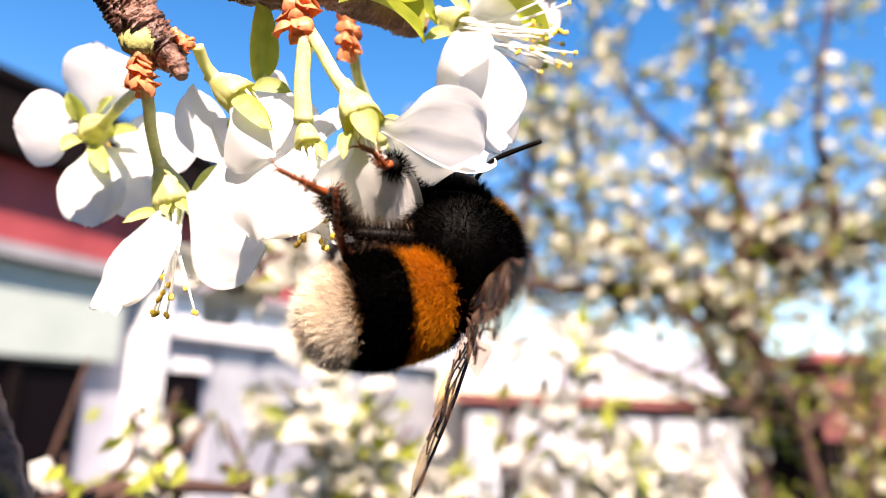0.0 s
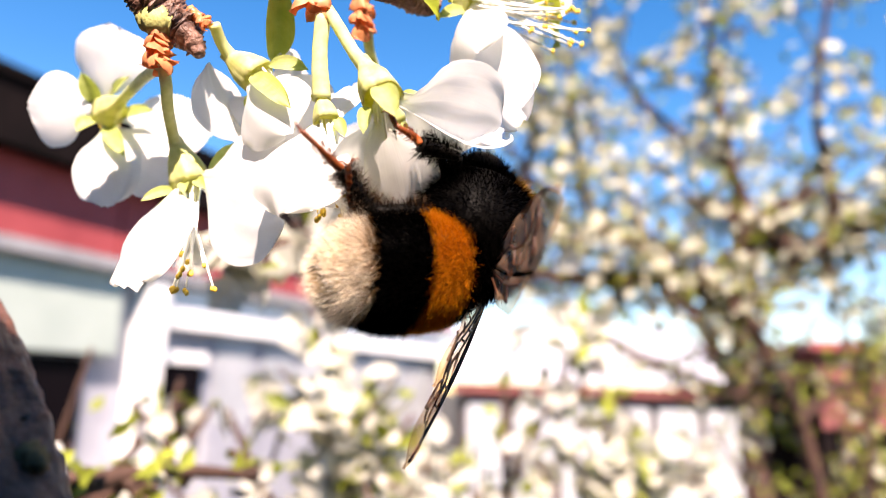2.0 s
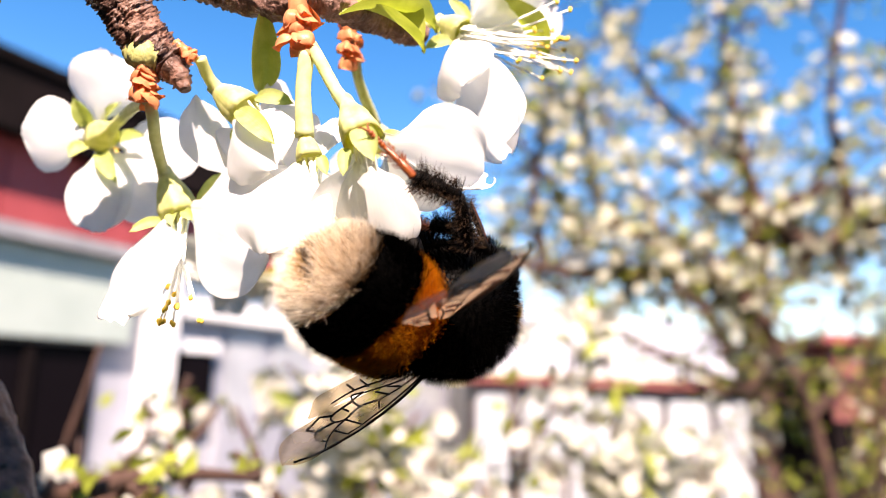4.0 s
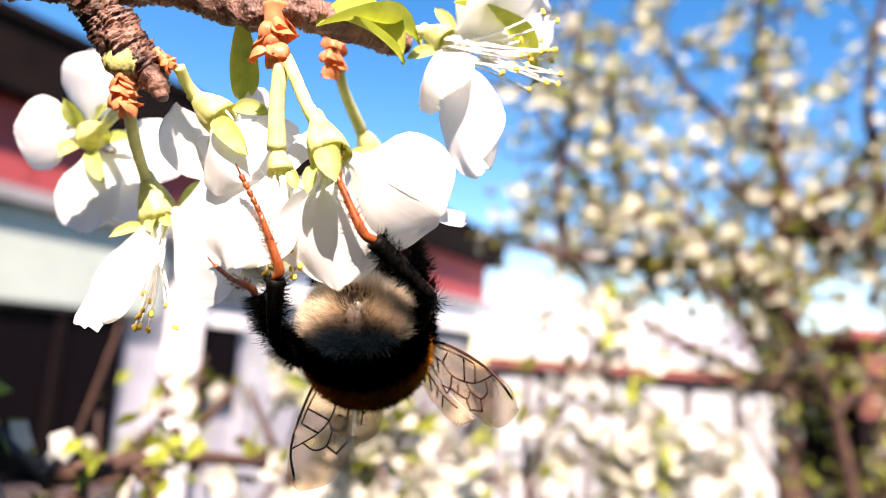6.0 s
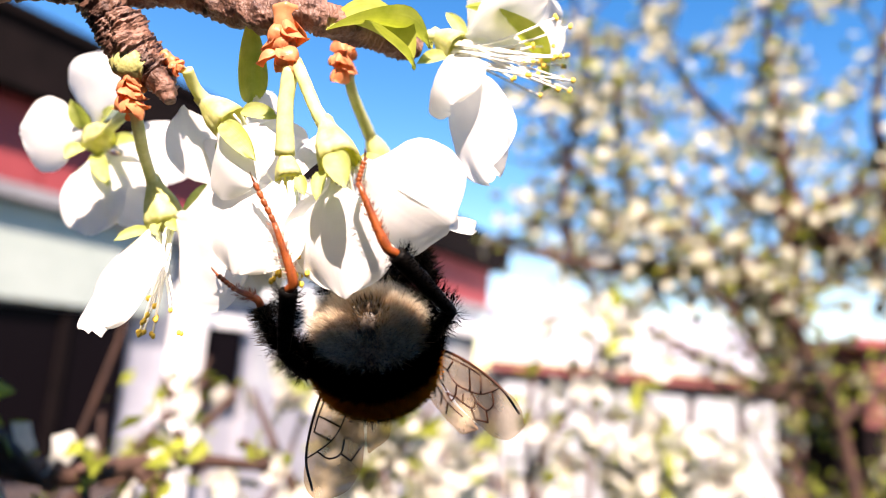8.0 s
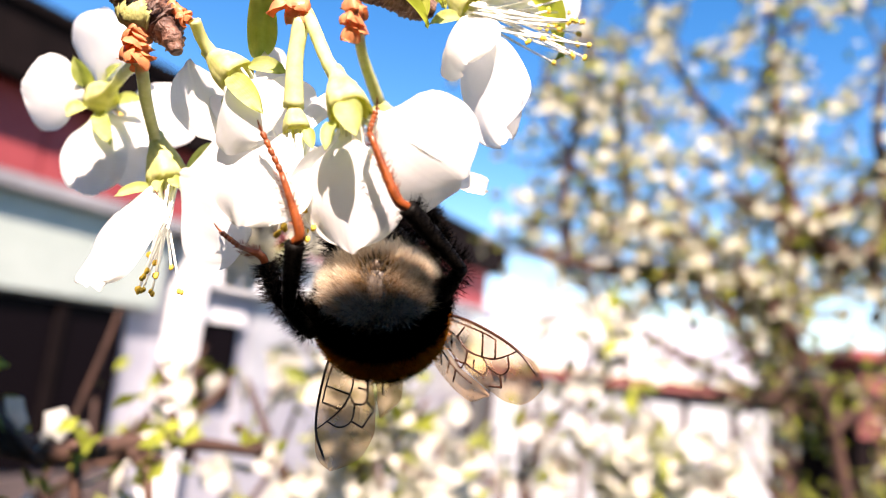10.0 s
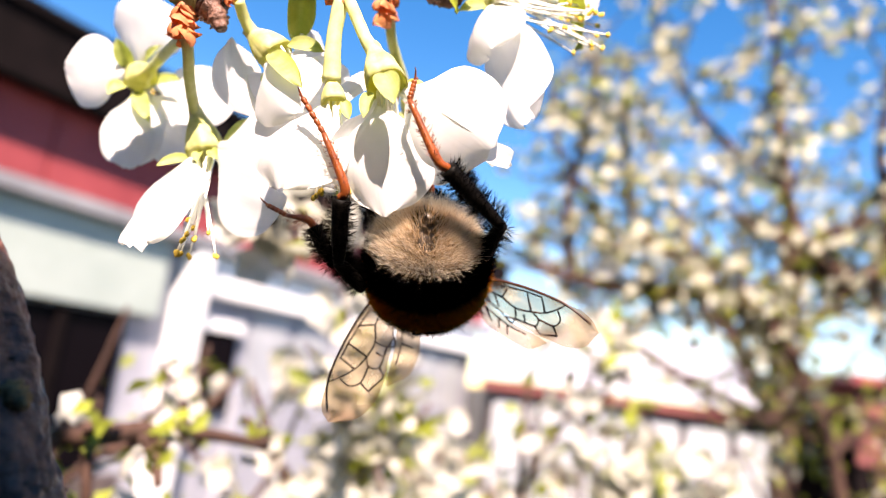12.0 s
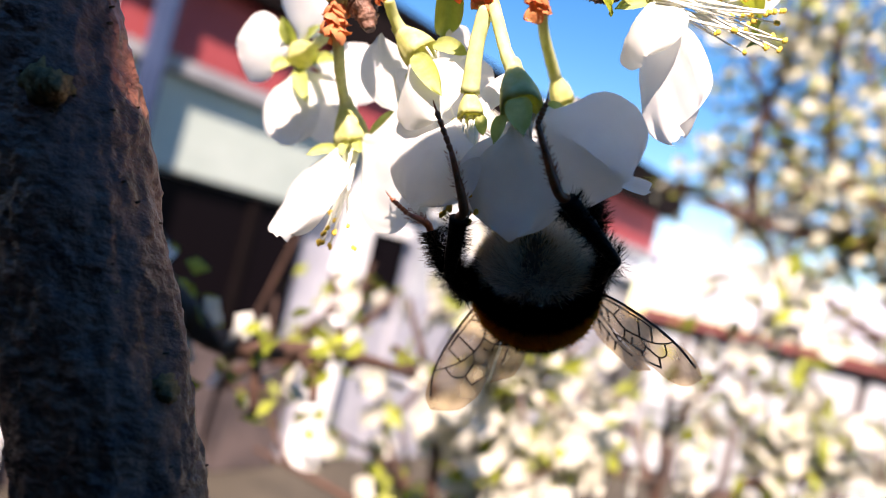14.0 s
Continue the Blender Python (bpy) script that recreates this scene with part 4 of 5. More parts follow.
def wing(name, parent, side):
    """A forewing and hindwing, spread along +X with the leading edge towards +Y * side."""
    s = side
    root = part(name, None, parent, "smoky amber see-through wing with dark branching veins")
    root.empty_display_size = 0.005

    def membrane(nm, top, bottom, cup):
        top, bottom = ([q for q, _ in spline([Vector((x, y, 0)) for x, y in side], [1.0] * len(side), 4)] for side in (top, bottom))
        v, f = [], []
        n = len(top)
        for i in range(n):
            scallop = 0.10 * abs(math.sin(i * 0.62)) * min(1.0, i / 8)
            for j in range(9):
                k = j / 8
                x = top[i].x * (1 - k) + bottom[i].x * k
                y = top[i].y * (1 - k) + (bottom[i].y + scallop) * k
                v.append(Vector((x * 0.97, y * s, cup * math.sin(k * 9) * 0.1 + 0.12 * math.sin(x * 1.3 + k * 4))) * MM)
        for i in range(n - 1):
            for j in range(8):
                a = i * 9 + j
                f.append((a, a + 1, a + 10, a + 9))
        return part(nm, mesh_of(nm, v, f, WING), root)
    ft = [(0, 0.3), (2, 0.7), (4, 0.95), (6, 1.05), (8, 1.0), (10, 0.8), (12, 0.4), (13.6, 0.0), (14.6, -0.6), (15.1, -1.5)]
    fb = [(0, -0.3), (1.6, -1.0), (3.2, -1.8), (5, -2.6), (7, -3.3), (8.8, -3.9), (10.4, -4.3), (12.2, -4.2), (13.9, -3.4), (15.1, -1.7)]
    membrane("forewing", ft, fb, 1.0)
    ht = [(0.2, -0.5), (1.8, -1.15), (3.4, -2.05), (5, -2.8), (6.8, -3.5), (8.4, -4.0), (9.6, -4.4)]
    hb = [(0.2, -0.8), (1.0, -2.2), (2.2, -3.6), (3.8, -4.9), (5.6, -5.7), (7.6, -5.8), (9.6, -4.6)]
    membrane("hindwing", ht, hb, 0.8)
    v, f = [], []
    lines = [[(0, 0.3), (4, 0.95), (8, 1.0), (12, 0.4), (14.4, -1.0)], [(0, 0.1), (4, 0.5), (7.6, 0.62), (9.6, 0.5)], [(0.2, -0.1), (3, -0.35), (5.2, -0.6)],
             [(5.2, -0.6), (6.0, 0.5)], [(5.2, -0.6), (6.6, -1.4), (8.2, -1.5), (9.8, -1.1), (11.2, -0.3), (12.0, 0.3)], [(8.2, -1.5), (8.0, 0.6)], [(9.8, -1.1), (9.6, 0.5)],
             [(6.6, -1.4), (6.4, -2.6), (5.2, -2.7)], [(6.4, -2.6), (8.4, -3.0), (8.9, -2.1), (8.2, -1.5)], [(8.9, -2.1), (10.6, -2.2), (11.4, -1.4), (11.2, -0.3)], [(10.6, -2.2), (10.9, -3.2)],
             [(8.4, -3.0), (9.0, -3.8)], [(0.2, -0.2), (2.8, -1.2), (5.2, -2.6)], [(3, -0.35), (3.6, -1.6)], [(0.4, -0.7), (3, -2.4), (5.4, -3.6), (7.4, -4.2)], [(3, -2.4), (3.4, -3.9)], [(5.4, -3.6), (5.2, -4.8)], [(1.2, -1.6), (2.6, -3.4)], [(5.2, -2.7), (6.0, -3.2), (6.4, -2.6)], [(10.9, -3.2), (9.0, -3.8)], [(7.4, -2.0), (7.4, -2.9)], [(4.2, -0.5), (4.6, -1.9)], [(4.4, -3.1), (4.2, -4.4)]]
    for q, line in enumerate(lines):
        r = 0.15 if q == 0 else 0.095
        tube(v, f, [Vector((x * 0.97, y * s, 0.12 * math.sin(x * 1.3) + 0.03)) * MM for x, y in line], [r * MM * (1 - 0.4 * i / len(line)) for i in range(len(line))], 6, 4)
    part("venation", mesh_of("venation", v, f, VEIN), root, "dark brown wing veins")
    return root


def bee_leg(name, joints, parent, seed):
    """Femur, tibia and a jointed red-brown foot through the joints, about the first joint."""
    o = Vector(joints[0])
    J = [(Vector(j) - o) for j in joints]
    root = part(name, None, parent)
    root.empty_display_size = 0.003
    big = 1.0 if "hind" in name else 0.85

    def limb(nm, pts, radii, mat, label=""):
        return part(nm, tube_mesh(nm, [p * MM for p in pts], [r * MM * big for r in radii], mat, 10, 6, 0.08), root, label)
    limb("femur", [J[0], (J[0] + J[1]) / 2, J[1]], (0.5, 0.7, 0.5), LEG_BLACK)
    limb("tibia", [J[1], (J[1] * 0.5 + J[2] * 0.5), J[2]], (0.45, 0.65, 0.7), LEG_BLACK)
    limb("foot", [J[2], J[3], J[4]], (0.36, 0.38, 0.2), LEG_RED, "red-brown basal foot joint")
    v, f = [], []
    for i in range(5):
        a, b = J[4].lerp(J[5], i / 5), J[4].lerp(J[5], (i + 0.95) / 5)
        tube(v, f, [a * MM, (a * 0.3 + b * 0.7) * MM, b * MM], [0.16 * MM, 0.24 * MM, 0.16 * MM], 8, 3)
    side, up = frame_of(J[5] - J[4])
    for s in (1, -1):
        e = J[5]
        tube(v, f, [e * MM, (e + (J[5] - J[4]).normalized() * 0.5 + side * s * 0.35) * MM, (e + (J[5] - J[4]).normalized() * 0.6 + side * s * 0.75) * MM], [0.09 * MM, 0.07 * MM, 0.03 * MM], 6, 4)
    part("claw", mesh_of("claw", v, f, LEG_RED), root, "thin jointed claw-tipped foot")

    def along(rnd):
        k = rnd.random()
        i = 0 if k < 0.45 else 1
        t = rnd.random()
        p = J[i].lerp(J[i + 1], t)
        d = (J[i + 1] - J[i])
        a, b = frame_of(d)
        an = rnd.uniform(0, 6.28)
        n = a * math.cos(an) + b * math.sin(an)
        return p + n * 0.6 * big, n
    part("fringe", fur("fringe", 1900, along, 0.95, 0.04, FUR_LEG if "mid" in name else FUR_BLACK, seed, 0.25, (J[2] - J[1]).normalized(), 0.2), root, "brown-black bristles" if "mid" in name else "black bristles")

    def along_foot(rnd):
        p = J[3].lerp(J[4], rnd.random())
        a, b = frame_of(J[4] - J[3])
        an = rnd.uniform(0, 6.28)
        n = a * math.cos(an) + b * math.sin(an)
        return p + n * 0.3, n
    part("foot_hairs", fur("foot_hairs", 160, along_foot, 0.45, 0.05, LEG_RED, seed + 1, 0.6, (J[4] - J[3]).normalized(), 0.2), root)
    return root


def bumblebee():
    bee = empty("bumblebee", label="furry black bumblebee with orange band and white tail, clinging to blossom", category="bumblebee")
    th = lathe_body([(9.0, 0.4), (8.6, 2.2), (7.5, 3.9), (5.8, 4.8), (4.0, 5.05), (2.2, 4.75), (0.5, 3.7), (-0.6, 1.7), (-1.0, 0.2)], CHITIN, "thorax")
    thorax = part("thorax", th, bee, "black furry thorax")
    part("black_fur", fur("black_fur", 24000, oval((0, 4.0, 0.1), (5.05, 5.0, 4.95), lambda d: not (0.66 < d.y < 0.8 and d.z > 0.4)), 1.1, 0.036, FUR_BLACK, 21, 0.35, jitter=0.3), thorax)
    part("collar_fur", fur("collar_fur", 700, oval((0, 4.0, 0.1), (5.05, 5.0, 4.95), lambda d: 0.64 < d.y < 0.8 and d.z > 0.4), 0.9, 0.05, FUR_COLLAR, 22, 0.2), thorax, "dark yellow furry collar")
    v, f = [], []
    ball(v, f, Vector((0, 9.0, -1.2)) * MM, [2.3 * MM, 1.6 * MM, 2.6 * MM], None, 20, 14)
    head = part("head", mesh_of("head", v, f, CHITIN), bee, "black shiny head")
    part("face_fur", fur("face_fur", 1800, oval((0, 9.0, -1.2), (2.3, 1.6, 2.6)), 0.8, 0.06, FUR_BLACK, 23, 0.2, Vector((0, 0.3, -1))), head)
    for s in (-1, 1):
        v, f = [], []
        ball(v, f, Vector((s * 2.0, 9.3, -0.9)) * MM, [0.7 * MM, 0.9 * MM, 1.6 * MM], None, 14, 10)
        part("eye", mesh_of("eye", v, f, CHITIN), head)
        BEE_PARTS["antenna", s] = part("antenna", tube_mesh("antenna", [Vector(q) * MM for q in ((0, 0, 0), (s * 0.9, 1.0, 1.6), (s * 1.5, 1.2, 3.0), (s * 2.7, 1.0, 6.0))], [0.2 * MM, 0.17 * MM, 0.22 * MM, 0.19 * MM], LEG_BLACK, 8, 8, 0.05, 0.06), head, "black segmented antenna")
    part("tongue", tube_mesh("tongue", [Vector(q) * MM for q in ((0, 9.8, -3.2), (0, 10.4, -5.0), (0, 10.8, -7.2))], [0.35 * MM, 0.22 * MM, 0.1 * MM], LEG_RED, 8, 5), head)
    abdomen = part("abdomen", lathe_body(ABD, CHITIN, "abdomen", 36, SQUASH), bee, "rounded furry abdomen with orange and white bands")
    part("tail_skin", lathe_body([(y, r * 1.004 + 0.02) for y, r in ABD if y < -7.4], CHITIN_WHITE, "tail_skin", 36, SQUASH), abdomen)
    part("band_skin", lathe_body([(y, abd_radius(y)[0] + 0.03) for y in (-0.8, -1.4, -2.0, -2.6, -3.2, -3.8)], CHITIN_ORANGE, "band_skin", 36, SQUASH), abdomen)
    part("black_band", fur("black_band", 7500, band(1.70, -0.8), 0.9, 0.042, FUR_BLACK, 31, 0.55), abdomen)
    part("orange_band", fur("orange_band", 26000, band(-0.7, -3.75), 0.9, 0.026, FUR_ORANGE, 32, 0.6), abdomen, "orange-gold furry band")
    part("black_band", fur("black_band", 15000, band(-3.85, -8.0), 1.0, 0.042, FUR_BLACK, 33, 0.6), abdomen)
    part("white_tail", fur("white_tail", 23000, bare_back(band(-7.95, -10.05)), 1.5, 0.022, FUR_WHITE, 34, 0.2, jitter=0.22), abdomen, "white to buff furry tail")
    part("brown_fringe", fur("brown_fringe", 5200, band(-7.6, -8.9), 1.25, 0.045, FUR_BROWN, 36, 0.5), abdomen, "dark brown hairs between black and white")
    part("dark_bristles", fur("dark_bristles", 900, bare_back(band(-7.5, -9.9)), 1.1, 0.04, FUR_BLACK, 37, 0.4, jitter=0.35), abdomen, "scattered black bristles in the tail fur")
    v, f = [], []
    ball(v, f, Vector((0, -10.0, -0.45)) * MM, [0.7 * MM, 0.8 * MM, 0.55 * MM], None, 16, 12)
    part("tail_tip", mesh_of("tail_tip", v, f, CHITIN_TAIL), abdomen, "bare dark shiny tail tip")
    part("tip_hairs", fur("tip_hairs", 160, oval((0, -10.0, -0.45), (0.75, 0.8, 0.6)), 0.6, 0.06, FUR_BLACK, 35, 0.4), abdomen)
    for n, jj in LEG_JOINTS.items():
        kind = n.rsplit("_", 1)[0]
        leg = bee_leg(kind, jj, bee, hash(len(n)) % 7 + 40)
        BEE_PARTS[n] = leg
    BEE_PARTS["left_wing"] = wing("wing", bee, 1)
    BEE_PARTS["right_wing"] = wing("wing", bee, -1)
    BEE_PARTS["abdomen"], BEE_PARTS["bee"] = abdomen, bee


BEE_PARTS = {}
bumblebee()


# ---- far blossom: one small five-petalled flower added to a mesh ----
def small_flower(v, f, at, facing, r, rnd):
    a, b = frame_of(facing, Vector((rnd.gauss(0, 1), rnd.gauss(0, 1), rnd.gauss(0, 1))))
    for k in range(5):
        an = k * 1.2566 + rnd.uniform(-0.1, 0.1)
        d = a * math.cos(an) + b * math.sin(an)
        s = facing.cross(d)
        i = len(v)
        v += [at, at + (d * 0.6 + s * 0.5 + facing * 0.28) * r, at + (d + facing * 0.3) * r, at + (d * 0.6 - s * 0.5 + facing * 0.28) * r]
        f += [(i, i + 1, i + 2, i + 3)]


def small_leaf(v, f, at, d, size, rnd):
    a, b = frame_of(d, Vector((rnd.gauss(0, 1), rnd.gauss(0, 1), rnd.gauss(0, 1))))
    i = len(v)
    v += [at, at + (d * 0.5 + a * 0.28 + b * 0.1) * size, at + d * size, at + (d * 0.5 - a * 0.28 + b * 0.1) * size]
    f += [(i, i + 1, i + 2, i + 3)]


def blossom_tree(name, label, limbs, seed, twigs, twig_len, flowers, leaves, r_flower, spread, up=0.3, category="tree", petal=None, low=1.0, floor=1.47):
    """limbs: (points, radii) in metres; twigs sprout from them and carry blossom and young leaves."""
    rnd = random.Random(seed)
    root = empty(name, limbs[0][0][0], label, category)
    at = Vector(limbs[0][0][0])
    spots = []
    for i, (pts, radii) in enumerate(limbs):
        part("trunk" if i == 0 else "limb", tube_mesh("limb", [Vector(p) - at for p in pts], radii, FAR_BARK, 8, 6, 0.15, 0.05, seed + i), root)
        spots += [(p - at, r, i) for p, r in spline(pts, radii, 10) if i or len(limbs) == 1]
    v, f, fv, ff, lv, lf = [], [], [], [], [], []
    for _ in range(twigs):
        p, r, i = rnd.choice(spots)
        d = Vector((rnd.gauss(0, 1), rnd.gauss(0, 1), rnd.gauss(up, 1))).normalized()
        ln = twig_len * rnd.uniform(0.4, 1.2)
        bend = Vector((rnd.gauss(0, 0.2), rnd.gauss(0, 0.2), rnd.gauss(0.1, 0.2)))
        pts = [p, p + (d + bend * 0.3) * ln * 0.5, p + (d + bend) * ln]
        tube(v, f, pts, [max(0.0015, r * 0.42), max(0.0012, r * 0.32), 0.001], 5, 3)
        for k in range(flowers):
            t = (0.35, 0.7, 1.0)[k % 3]
            q = pts[0].lerp(pts[1], t * 2) if t < 0.5 else pts[1].lerp(pts[2], t * 2 - 1)
            q = q + Vector((rnd.gauss(0, 1), rnd.gauss(0, 1), rnd.gauss(0, 1))) * spread
            face = Vector((rnd.gauss(0, 1), rnd.gauss(-0.4, 1), rnd.gauss(0.2, 1))).normalized()
            if q.z + at.z > floor or rnd.random() < low:
                small_flower(fv, ff, q, face, r_flower * rnd.uniform(0.75, 1.15), rnd)
        for _ in range(leaves):
            t = rnd.uniform(0.2, 1.0)
            q = pts[0].lerp(pts[2], t) + Vector((rnd.gauss(0, 1), rnd.gauss(0, 1), rnd.gauss(0, 1))) * spread
            small_leaf(lv, lf, q, Vector((rnd.gauss(0, 1), rnd.gauss(0, 1), rnd.gauss(0.4, 1))).normalized(), r_flower * rnd.uniform(1.0, 1.9), rnd)
    tagged(part("twig_growth", mesh_of("twig_growth", v, f, FAR_BARK), root), kind="stuff")
    tagged(part("blossom", mesh_of("blossom", fv, ff, petal or FAR_PETAL, smooth=False), root, "creamy white blossom"), kind="stuff")
    tagged(part("leaves", mesh_of("leaves", lv, lf, FAR_LEAF, smooth=False), root, "yellow-green young leaves"), kind="stuff")
    return root


# ---- twigs and trees behind ----
blossom_tree("blossom_twig", "dark plum side twig with small olive leaves and white buds", [([P(-160, 60, 40), P(-112, 98, 8), P(-86, 119, -9), P(-74.4, 132.8, -20.8), P(-61.7, 157, -20), P(-46, 180, -23)], [0.0034, 0.0032, 0.003, 0.0026, 0.0018, 0.0012])],
             51, 36, 0.016, 1, 4, 0.0038, 0.003, -0.5, "twig", WHITE_BLOSSOM)
blossom_tree("blossom_twig", "thin plum twig crowded with white blossom", [([P(-60, 340, -170), P(-66, 316, -70), P(-80, 309, -35), P(-92, 306, -12)], [0.003, 0.0026, 0.002, 0.0012]), ([P(-66, 316, -70), P(-48, 312, -45), P(-30, 316, -38)], [0.002, 0.002, 0.001]), ([P(-48, 312, -45), P(-44, 312, -20), P(-48, 314, 4)], [0.002, 0.0015, 0.001]), ([P(-60, 340, -120), P(-20, 330, -75), P(0, 325, -62)], [0.002, 0.002, 0.001])],
             52, 44, 0.034, 5, 3, 0.009, 0.007, 0.2, "twig", WHITE_BLOSSOM)
blossom_tree("blossom_twig", "low plum twig with white blossom and leaves", [([P(40, 420, -420), P(60, 400, -230), P(50, 390, -150), P(20, 380, -110)], [0.004, 0.003, 0.002, 0.001]), ([P(60, 400, -230), P(120, 410, -150), P(150, 420, -110)], [0.003, 0.002, 0.001]), ([P(40, 420, -300), P(-40, 400, -190), P(-80, 390, -150)], [0.003, 0.002, 0.001]), ([P(-40, 400, -190), P(-90, 330, -120), P(-150, 310, -100)], [0.003, 0.002, 0.001]), ([P(-60, 370, -160), P(-75, 320, -100), P(-90, 310, -72)], [0.003, 0.002, 0.001])],
             55, 44, 0.05, 2, 7, 0.009, 0.009, 0.2, "twig", WHITE_BLOSSOM)
blossom_tree("blossom_twig", "low plum twig with scattered white blossom and brown leaves", [([P(-190, 330, -150), P(-176, 310, -75), P(-160, 303, -28), P(-152, 300, -2), P(-149, 300, 12)], [0.0014, 0.0013, 0.0012, 0.001, 0.0008]), ([P(-176, 310, -75), P(-138, 304, -40), P(-116, 300, -16), P(-110, 300, 0)], [0.002, 0.002, 0.0015, 0.001]), ([P(-138, 304, -40), P(-110, 302, -30), P(-94, 300, -8)], [0.002, 0.0015, 0.001]), ([P(-178, 312, -80), P(-150, 306, -52), P(-118, 302, -48)], [0.002, 0.0015, 0.001])],
             54, 14, 0.02, 1, 3, 0.006, 0.005, 0.2, "twig", WHITE_BLOSSOM)
blossom_tree("blossom_twig", "plum twig with dense cream blossom", [([P(60, 560, -330), P(50, 520, -120), P(42, 512, -30), P(46, 520, 20)], [0.004, 0.003, 0.0026, 0.0015]), ([P(50, 520, -120), P(20, 540, -70), P(-10, 560, -50)], [0.003, 0.002, 0.001]), ([P(50, 520, -150), P(100, 525, -90), P(140, 525, -35)], [0.003, 0.002, 0.001]), ([P(50, 520, -60), P(75, 515, -10), P(96, 500, 30), P(112, 510, 18)], [0.003, 0.002, 0.0015, 0.001]), ([P(100, 525, -90), P(160, 530, -60), P(180, 540, -20)], [0.003, 0.002, 0.001])],
             53, 40, 0.055, 4, 4, 0.011, 0.012, 0.3, "twig", WHITE_BLOSSOM)


blossom_tree("blossom_twig", "thin plum twig with a white blossom cluster before the red boards", [([P(-26.8, 200.0, 56.6), P(-36.4, 185.0, 40.9), P(-42.1, 172.0, 33.1), P(-48.3, 165.0, 28.7), P(-51.8, 160.0, 25.3)], [0.0016, 0.0014, 0.0012, 0.001, 0.0008])],
             57, 9, 0.008, 4, 1, 0.0065, 0.004, -0.2, "twig", WHITE_BLOSSOM)


def W(x, y, z):
    return Vector((x, y, 1.5 + z))


blossom_tree("plum_tree", "flowering plum tree with brown limbs and cream blossom", [
    ([W(0.62, 1.0, -1.52), W(0.55, 0.92, -0.7), W(0.426, 0.836, -0.09), W(0.359, 0.806, 0.056), W(0.333, 0.798, 0.094)], [0.018, 0.012, 0.0075, 0.008, 0.009]),
    ([W(0.333, 0.798, 0.094), W(0.34, 0.785, 0.15), W(0.343, 0.777, 0.194), W(0.39, 0.78, 0.165), W(0.436, 0.781, 0.177), W(0.52, 0.78, 0.22)], [0.012, 0.012, 0.015, 0.014, 0.011, 0.006]),
    ([W(0.333, 0.798, 0.094), W(0.30, 0.79, 0.11), W(0.26, 0.79, 0.13), W(0.20, 0.79, 0.128), W(0.10, 0.79, 0.13), W(0.02, 0.82, 0.16)], [0.010, 0.012, 0.012, 0.010, 0.007, 0.004]),
    ([W(0.343, 0.777, 0.194), W(0.316, 0.765, 0.256), W(0.30, 0.75, 0.33), W(0.288, 0.734, 0.405), W(0.27, 0.73, 0.5)], [0.009, 0.007, 0.006, 0.004, 0.003]),
    ([W(0.436, 0.781, 0.177), W(0.43, 0.77, 0.25), W(0.411, 0.752, 0.32), W(0.421, 0.724, 0.458)], [0.007, 0.006, 0.005, 0.003]),
    ([W(0.10, 0.79, 0.13), W(0.085, 0.78, 0.22), W(0.10, 0.76, 0.33), W(0.08, 0.75, 0.43)], [0.006, 0.005, 0.004, 0.002]),
    ([W(0.14, 0.79, 0.13), W(0.12, 0.785, 0.2), W(0.06, 0.77, 0.29), W(0.05, 0.76, 0.36)], [0.006, 0.005, 0.003, 0.002]),
    ([W(0.26, 0.79, 0.13), W(0.22, 0.785, 0.16), W(0.165, 0.78, 0.19), W(0.14, 0.76, 0.28), W(0.129, 0.739, 0.377)], [0.008, 0.007, 0.006, 0.005, 0.003]),
    ([W(0.316, 0.765, 0.256), W(0.25, 0.76, 0.30), W(0.194, 0.745, 0.347), W(0.15, 0.74, 0.44)], [0.004, 0.004, 0.003, 0.002]),
    ([W(0.436, 0.781, 0.177), W(0.5, 0.77, 0.20), W(0.56, 0.77, 0.16)], [0.005, 0.004, 0.002]),
    ([W(0.40, 0.83, -0.03), W(0.47, 0.85, 0.02), W(0.56, 0.86, 0.05)], [0.006, 0.005, 0.002]),
    ([W(0.50, 0.88, -0.35), W(0.42, 0.85, -0.22), W(0.36, 0.84, -0.12), W(0.31, 0.84, -0.03)], [0.006, 0.005, 0.003, 0.002]),
    ([W(0.52, 0.89, -0.4), W(0.50, 0.86, -0.2), W(0.49, 0.84, -0.05), W(0.50, 0.83, 0.06)], [0.006, 0.005, 0.003, 0.002]),
    ([W(0.52, 0.89, -0.5), W(0.36, 0.86, -0.30), W(0.26, 0.85, -0.16), W(0.22, 0.85, -0.06)], [0.006, 0.005, 0.003, 0.002]),
    ([W(0.54, 0.89, -0.5), W(0.58, 0.86, -0.25), W(0.60, 0.85, -0.1)], [0.006, 0.004, 0.002]),
    ([W(0.38, 0.82, 0.02), W(0.32, 0.85, 0.0), W(0.27, 0.88, 0.02)], [0.005, 0.004, 0.002])],
    61, 320, 0.10, 6, 7, 0.0088, 0.0125, 0.3, low=0.14, floor=1.58)
